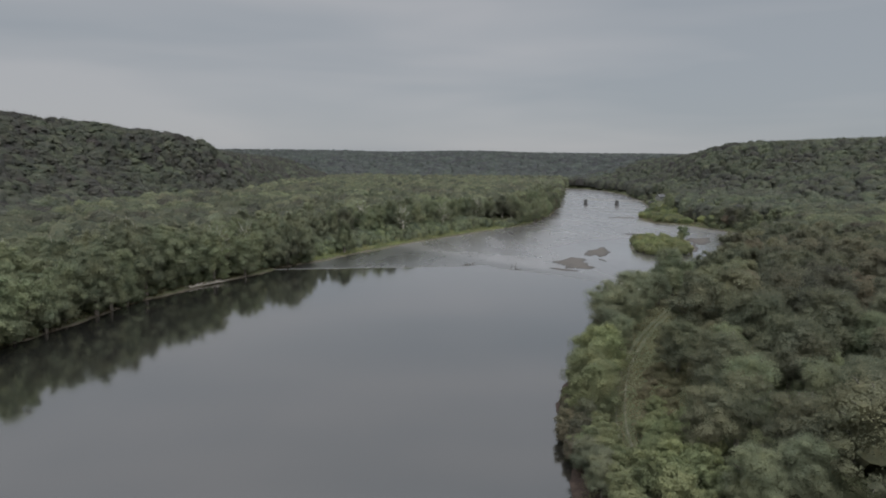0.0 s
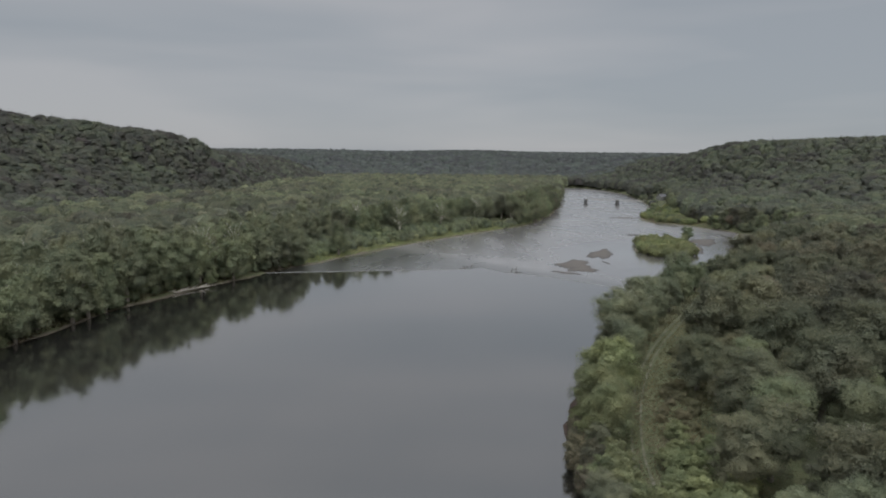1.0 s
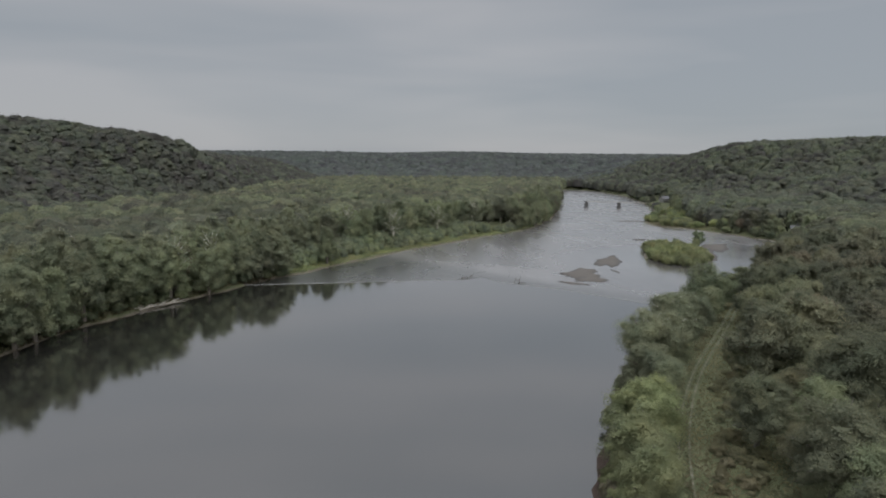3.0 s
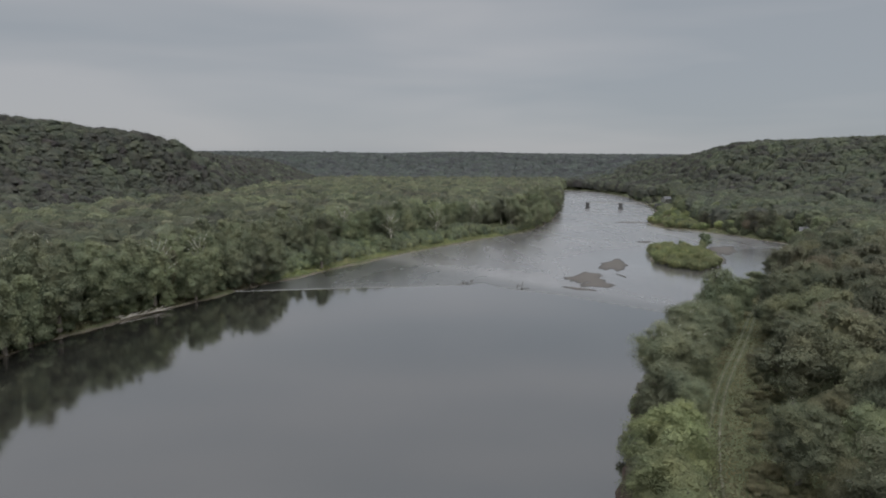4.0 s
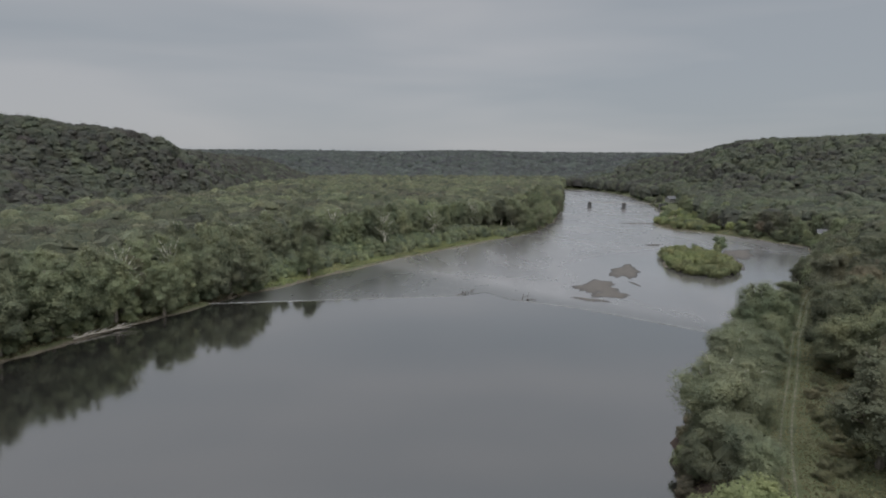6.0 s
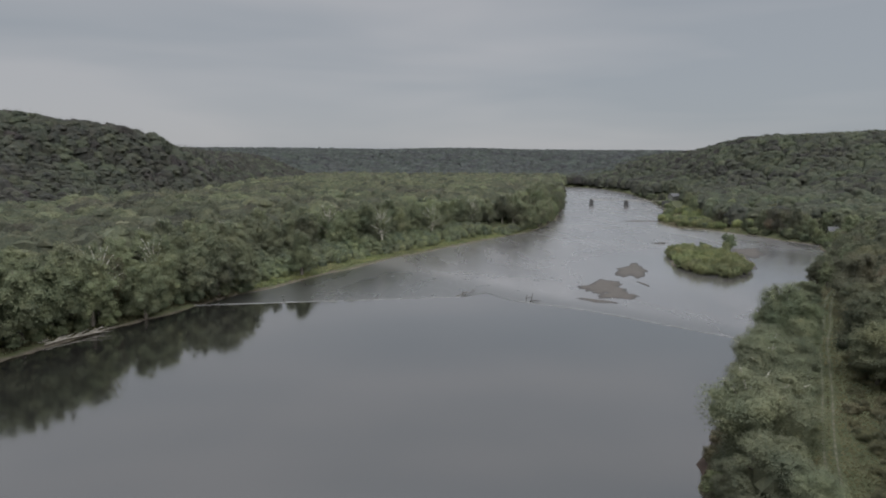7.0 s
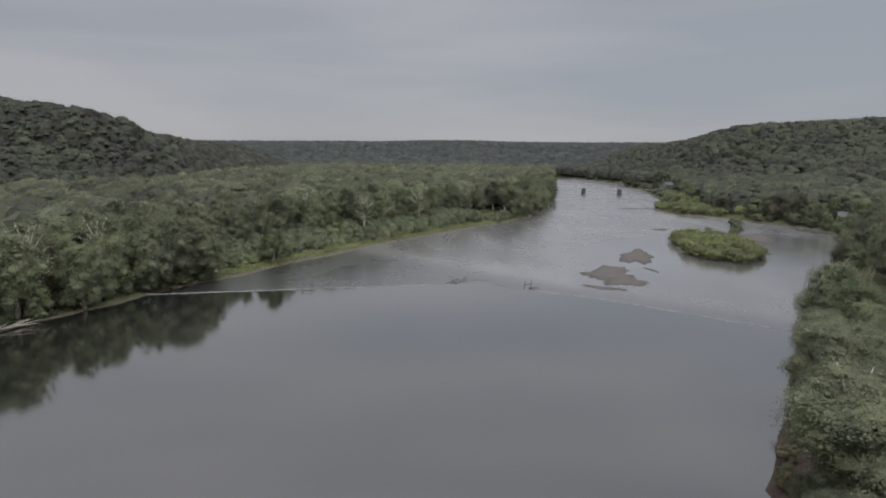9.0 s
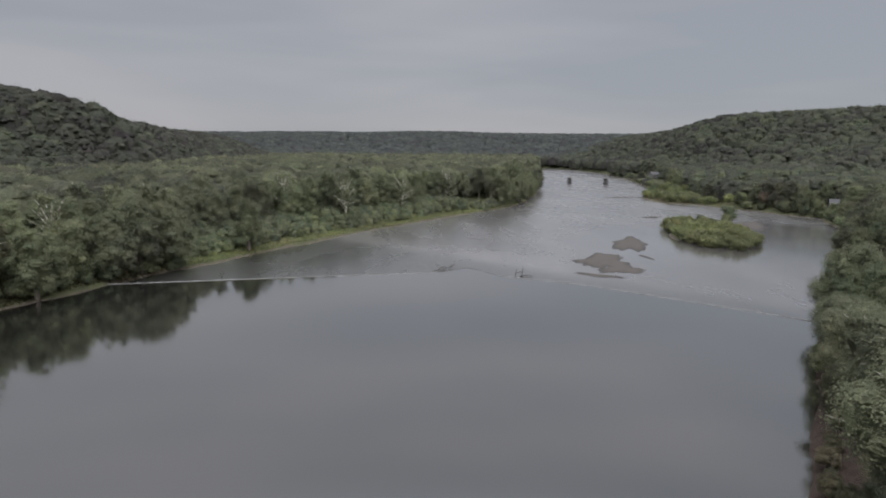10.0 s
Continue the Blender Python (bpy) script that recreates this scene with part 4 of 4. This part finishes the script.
def foam_patches(seed):
    """White water below the sill, thick at the left end and thin elsewhere."""
    r = np.random.default_rng(seed)
    vs = []
    for x0, x1, count, far, size in ((-93, -52, 800, 2.2, 0.38), (-52, 8, 230, 1.5, 0.24), (31, 98, 520, 0.9, 0.40), (8, 33, 45, 9.0, 0.20)):
        for k in range(count):
            x = r.uniform(x0, x1)
            o = 0.5 + far * r.uniform(0, 1) ** 1.5
            z = float(np.interp(o, (0.5, 1.1, 2.3), (0.05, -0.40, LOW))) + 0.04
            w, d = size * r.uniform(0.5, 2.2), size * r.uniform(0.3, 0.8)
            y = float(dam_y(x)) + o
            t = float(dam_y(x + w) - dam_y(x - w)) / 2
            vs += [(x - w, y - t, z), (x, y - d, z + 0.05), (x + w, y + t, z), (x, y + d, z - 0.02)]
    return tagged(part("foam", quick_mesh("foam", vs, np.arange(len(vs)).reshape(-1, 4), foam.m), None), "white water spilling below the dam's sill", "foam", kind="stuff")


foam_patches(5)

# ---------------------------------------------------------------- driftwood


def driftwood(x, y, z, turn, length, seed, label, sticks=4, spreading=0.5, wood=drift.m):
    """A stranded trunk with broken limbs."""
    r = np.random.default_rng(seed)
    thing = new("driftwood")
    thing.matrix_basis = pose(x, y, z, 0, 0, turn)
    bm = bmesh.new()
    n = 7
    tube(bm, [(length * (k / (n - 1) - 0.5), 0.4 * math.sin(k * 1.1), 0.25 + 0.12 * math.sin(k)) for k in range(n)], [0.24 * (1 - 0.8 * k / (n - 1)) for k in range(n)], 7)
    part("log", bm, wood, thing)
    for k in range(sticks):
        bm = bmesh.new()
        s = length * r.uniform(-0.4, 0.4)
        e = length * r.uniform(0.2, 0.42)
        w = r.choice((-1, 1)) * r.uniform(0.25, 1) * spreading
        tube(bm, [(s, 0, 0.25), (s + e * 0.5, e * w * 0.45, 0.6 + r.uniform(0, 0.4)), (s + e, e * w, 0.3 + r.uniform(0, 0.9))], [0.16, 0.12, 0.04], 5)
        part("limb", bm, wood, thing)
    return tagged(thing, label, "driftwood")


driftwood(-107, 274, 0.45, 62, 19, 1, "bleached fallen tree stranded on the river bank", 12, 0.7)
driftwood(-112, 268, 0.5, 50, 11, 2, "bleached fallen trunk stranded on the river bank", 5, 0.4)
driftwood(11, 338, -0.7, 58, 11, 3, "dark log caught at the gap in the dam", 3, 0.4, soaked.m)
driftwood(14, 343, -0.8, 40, 7, 4, "dark log caught at the gap in the dam", 2, 0.4, soaked.m)


def stranded_frame(x, y, turn):
    """Two leaning timbers with a crosspiece and a broken branch, caught on the sill."""
    thing = new("stranded_timbers")
    thing.matrix_basis = pose(x, y, -0.95, 0, 0, turn)
    for u, tall in ((-1.7, 3.6), (1.7, 4.3)):
        bm = bmesh.new()
        tube(bm, [(u - 1.0, -1.0, 0), (u - 0.1, 0.3, tall * 0.5), (u + 1.1, 1.4, tall)], [0.26, 0.22, 0.12], 7)
        part("timber", bm, soaked.m, thing)
    bm = bmesh.new()
    tube(bm, [(-2.2, 0.2, 1.9), (0, 0.35, 2.15), (2.3, 0.5, 2.3)], [0.15, 0.17, 0.12], 6)
    part("crosspiece", bm, soaked.m, thing)
    bm = bmesh.new()
    tube(bm, [(0.5, 0.2, 0.2), (3.0, -0.6, 0.45), (5.6, -2.0, 0.3)], [0.3, 0.26, 0.14], 7)
    part("log", bm, soaked.m, thing)
    thing.scale = (0.72, 0.72, 0.72)
    return tagged(thing, "dark broken timbers standing up at the dam's gap", "driftwood")


stranded_frame(37, 328.5, 22)

# ---------------------------------------------------------------- old bridge piers and houses


def pier(x, y, height, turn):
    """A masonry pier with a pointed cutwater, left of a lost bridge."""
    thing = new("bridge_pier")
    thing.matrix_basis = pose(x, y, LOW - 2, 0, 0, turn)
    courses = 9
    plan = ((-1, -0.55), (0, -1), (1, -0.55), (1, 0.7), (0.6, 1), (-0.6, 1), (-1, 0.7))
    r = np.random.default_rng(int(x))
    for k in range(courses):
        z0, z1 = (height + 2) * k / courses, (height + 2) * (k + 1) / courses - 0.05
        f = 1 - 0.03 * k + r.uniform(-0.012, 0.012)
        bm = bmesh.new()
        lo = [bm.verts.new((1.8 * f * a, 4.4 * f * b, z0)) for a, b in plan]
        hi = [bm.verts.new((1.77 * f * a, 4.37 * f * b, z1)) for a, b in plan]
        for i in range(len(plan)):
            j = (i + 1) % len(plan)
            bm.faces.new((lo[i], lo[j], hi[j], hi[i]))
        bm.faces.new(hi)
        bm.faces.new(lo[::-1])
        part("stone_course", bm, stone.m, thing)
    bm = bmesh.new()
    bmesh.ops.create_cube(bm, size=1, matrix=Matrix.Translation((0, 0.6, height + 2.2)) @ Matrix.Diagonal((3.1, 7.0, 0.5, 1)))
    bmesh.ops.bevel(bm, geom=bm.edges[:], offset=0.12, segments=1, affect="EDGES")
    part("coping", bm, stone.m, thing)
    bm = bmesh.new()
    tube(bm, [(0, 0, height + 2.3), (0, 0, height + 5.5)], [0.18, 0.12], 6)
    part("post", bm, stone.m, thing, "thin dark post")
    bm = bmesh.new()
    bmesh.ops.create_cone(bm, cap_ends=True, segments=12, radius1=3.4, radius2=2.4, depth=1.0, matrix=Matrix.Translation((0, -0.5, 2.0)) @ Matrix.Diagonal((1, 1.5, 1, 1)))
    part("footing", bm, stone.m, thing)
    return tagged(thing, "dark weathered stone pier of a lost bridge", "bridge pier", "old bridge piers")


pier(192, 848, 7.0, 12)
pier(230, 832, 7.0, 12)


def abutment(x, y, turn):
    thing = new("bridge_abutment")
    thing.matrix_basis = pose(x, y, LOW - 1, 0, 0, turn)
    r = np.random.default_rng(3)
    for k in range(8):
        bm = bmesh.new()
        w = 9.0 - 0.12 * k + r.uniform(-0.06, 0.06)
        bmesh.ops.create_cube(bm, size=1, matrix=Matrix.Translation((0, 0, 0.6 + 1.15 * k)) @ Matrix.Diagonal((w * 0.6, w, 1.11, 1)))
        part("stone_course", bm, stone.m, thing)
    return tagged(thing, "pale masonry bridge abutment on the wooded bank", "abutment")


abutment(272, 818, 12)


def footbridge(ends, z):
    """A narrow plank walk slung from pier to pier on two cables with hangers."""
    thing = new("footbridge")
    for (xa, ya), (xb, yb) in zip(ends, ends[1:]):
        a, b = Vector((xa, ya, z)), Vector((xb, yb, z))
        way = (b - a).normalized()
        side = Vector((-way.y, way.x, 0)) * 0.75
        bm = bmesh.new()
        lo = [bm.verts.new(p + q + Vector((0, 0, h))) for p in (a, b) for q in (-side, side) for h in (-0.3, 0.0)]
        for f in ((0, 1, 3, 2), (4, 6, 7, 5), (0, 4, 5, 1), (2, 3, 7, 6), (1, 5, 7, 3), (0, 2, 6, 4)):
            bm.faces.new([lo[k] for k in f])
        part("deck", bm, drift.m, thing)
        for s in (-1, 1):
            line = [a.lerp(b, k / 8) + side * s + Vector((0, 0, 1.2 + 2.0 * (k / 4 - 1) ** 2)) for k in range(9)]
            bm = bmesh.new()
            tube(bm, line, [0.07] * 9, 5)
            part("cable", bm, stone.m, thing, "dark sagging cable")
            for k in range(9):
                bm = bmesh.new()
                tube(bm, [a.lerp(b, k / 8) + side * s, line[k]], [0.05, 0.05], 5)
                part("hanger", bm, stone.m, thing)
    return tagged(thing, "narrow pale footbridge slung between old stone piers", "footbridge")


footbridge(((192, 848), (230, 832), (269, 817)), 6.9)


def box_part(name, parent, material, centre, size, label="", bevel=0.0):
    bm = bmesh.new()
    bmesh.ops.create_cube(bm, size=1, matrix=Matrix.Translation(centre) @ Matrix.Diagonal((*size, 1)))
    if bevel:
        bmesh.ops.bevel(bm, geom=bm.edges[:], offset=bevel, segments=1, affect="EDGES")
    return part(name, bm, material, parent, label)


def house(x, y, turn, wide, deep, tall, label, siding=white.m):
    """A small gabled house with its windows, door and chimney."""
    thing = new("house")
    z = float(ground_z(x, y))
    thing.matrix_basis = pose(x, y, z, 0, 0, turn)
    bm = bmesh.new()
    ridge = tall + deep * 0.36
    pts = [(-deep / 2, -1.5), (deep / 2, -1.5), (deep / 2, tall), (0, ridge), (-deep / 2, tall)]
    a = [bm.verts.new((-wide / 2, p, q)) for p, q in pts]
    b = [bm.verts.new((wide / 2, p, q)) for p, q in pts]
    bm.faces.new(a[::-1])
    bm.faces.new(b)
    for i in range(5):
        bm.faces.new((a[i], a[(i + 1) % 5], b[(i + 1) % 5], b[i]))
    bmesh.ops.recalc_face_normals(bm, faces=bm.faces[:])
    part("wall", bm, siding, thing)
    slope = math.atan2(ridge - tall, deep / 2)
    run = math.hypot(ridge - tall, deep / 2) + 0.7
    for side in (-1, 1):
        bm = bmesh.new()
        m = Matrix.Translation((0, side * (deep / 4 + 0.2), (tall + ridge) / 2 + 0.05)) @ Matrix.Rotation(-side * slope, 4, "X") @ Matrix.Diagonal((wide + 1.0, run, 0.18, 1))
        bmesh.ops.create_cube(bm, size=1, matrix=m)
        part("roof", bm, slate.m, thing, "grey shingled roof slope")
    box_part("chimney", thing, stone.m, (wide * 0.28, 0.6, ridge + 0.5), (0.8, 0.8, 2.0))
    for storey in range(1 if tall < 4 else 2):
        for u in (-0.32, -0.1, 0.12, 0.34):
            w = box_part("window", thing, white.m, (u * wide, -deep / 2 - 0.03, 1.6 + 2.6 * storey), (1.25, 0.10, 1.55))
            box_part("pane", w, dark_glass.m, (u * wide, -deep / 2 - 0.09, 1.6 + 2.6 * storey), (0.95, 0.05, 1.25))
    box_part("door", thing, slate.m, (0.01 * wide, -deep / 2 - 0.04, 1.0), (1.0, 0.1, 2.05))
    return tagged(thing, label, "house", "houses on the wooded bank")


HOUSES = ((307, 882, 20, 14, 9, 5.2), (268, 503, -25, 5.5, 7, 3.6), (402, 762, 10, 9, 8, 5.0))
house(*HOUSES[0], "pale two-storey house among trees by the old bridge", grey_siding.m)
house(*HOUSES[1], "small weathered grey house half hidden by bank trees", grey_siding.m)
house(*HOUSES[2], "white house glimpsed among trees on the slope")

# ---------------------------------------------------------------- track and weeds
path_y = np.arange(62, 400, 1.0)
path_x = np.interp(path_y, TRACK_Y, TRACK_X)
path_x = np.convolve(np.pad(path_x, 9, mode="edge"), np.ones(19) / 19, "valid")
ways = np.stack([np.gradient(path_x), np.gradient(path_y)], 1)
ways /= np.linalg.norm(ways, axis=1, keepdims=True)
sides = np.stack([ways[:, 1], -ways[:, 0]], 1)
rv, rq = [], []
for lane in (-0.85, 0.85):
    for k in range(len(path_y)):
        w = 0.17 + 0.05 * math.sin(k * 0.7 + lane)
        for e in (-w, w):
            x, y = path_x[k] + sides[k, 0] * (lane + e), path_y[k] + sides[k, 1] * (lane + e)
            rv.append((x, y, float(ground_z(x, y)) + 0.10))
    base = len(rv) - 2 * len(path_y)
    rq += [(base + 2 * k, base + 2 * k + 1, base + 2 * k + 3, base + 2 * k + 2) for k in range(len(path_y) - 1)]
tagged(part("track", quick_mesh("track", rv, rq, rut.m), None), "two pale wheel ruts of a grassy towpath", "track", kind="structure")


def weeds(name, label, xy, size, seed, leaf="weeds"):
    """Tall grass and weeds as many small upright blades."""
    r = np.random.default_rng(seed)
    z = ground_z(xy[:, 0], xy[:, 1])
    pos = np.stack([xy[:, 0], xy[:, 1], z + size * 0.35], 1)
    out = np.stack([r.normal(0, 1, len(pos)), r.normal(0, 1, len(pos)), np.full(len(pos), 0.8)], 1)
    v, q = leaf_cards(pos, out, size, r)
    tint = np.repeat(np.clip(0.5 + 0.5 * roughness(xy[:, 0], xy[:, 1], 5.0) + r.normal(0, 0.2, len(pos)), 0, 1), 4)
    return tagged(part(name, quick_mesh(name, v, q, LEAF[leaf], False, tint, facing_of(out * (0.5, 0.5, 2.0), r)), None), label, "weeds", kind="stuff")


n = 46000
wy = rng.uniform(70, 340, n)
bare = 6.5 * step(190, 197, wy) * (1 - step(210, 218, wy))
wxs = np.interp(wy, RIGHT_Y, RIGHT_X) + 1.0 + bare + rng.uniform(0, 1, n) * (np.interp(wy, TRACK_Y, TRACK_X) + 16 - bare - np.interp(wy, RIGHT_Y, RIGHT_X))
# worn bare in the ruts, but for a stretch that is grown over
worn = np.abs(np.abs(wxs - np.interp(wy, path_y, path_x)) - 1.0) < 0.75
free = ~worn | ((wy > 126) & (wy < 160)) | (rng.uniform(0, 1, n) < 0.12)
weeds("bank_weeds", "tall olive grass and weeds beside the towpath", np.stack([wxs[free], wy[free]], 1), 0.24, 61)
n = 16000
wy = rng.uniform(340, 600, n)
wxs = np.interp(wy, LEFT_Y, LEFT_X) - 2.0 - rng.uniform(0, 15, n)
weeds("shore_weeds", "light green grass along the river shore", np.stack([wxs, wy], 1), 0.4, 62, "grass")
n = 5000
wy = rng.uniform(150, 345, n)
wxs = np.interp(wy, LEFT_Y, LEFT_X) - 0.8 - rng.uniform(0, 7, n)
weeds("shore_weeds", "dull green weeds along the wooded bank", np.stack([wxs, wy], 1), 0.5, 63)
n = 4000
wy = rng.uniform(555, 690, n)
wxs = np.interp(wy, RIGHT_Y, RIGHT_X) + 1.2 + rng.uniform(0, 42, n)
weeds("point_weeds", "light green weeds on the low gravel point", np.stack([wxs, wy], 1), 0.7, 64)


# one more willow at the foot of the bank
place(WIL, 32.5, 128, 0.85, 0.95)
for proto in (*near_protos, *mid_protos, *slope_protos, sparse, conifer, shrub_proto, island_proto):
    discard(proto)
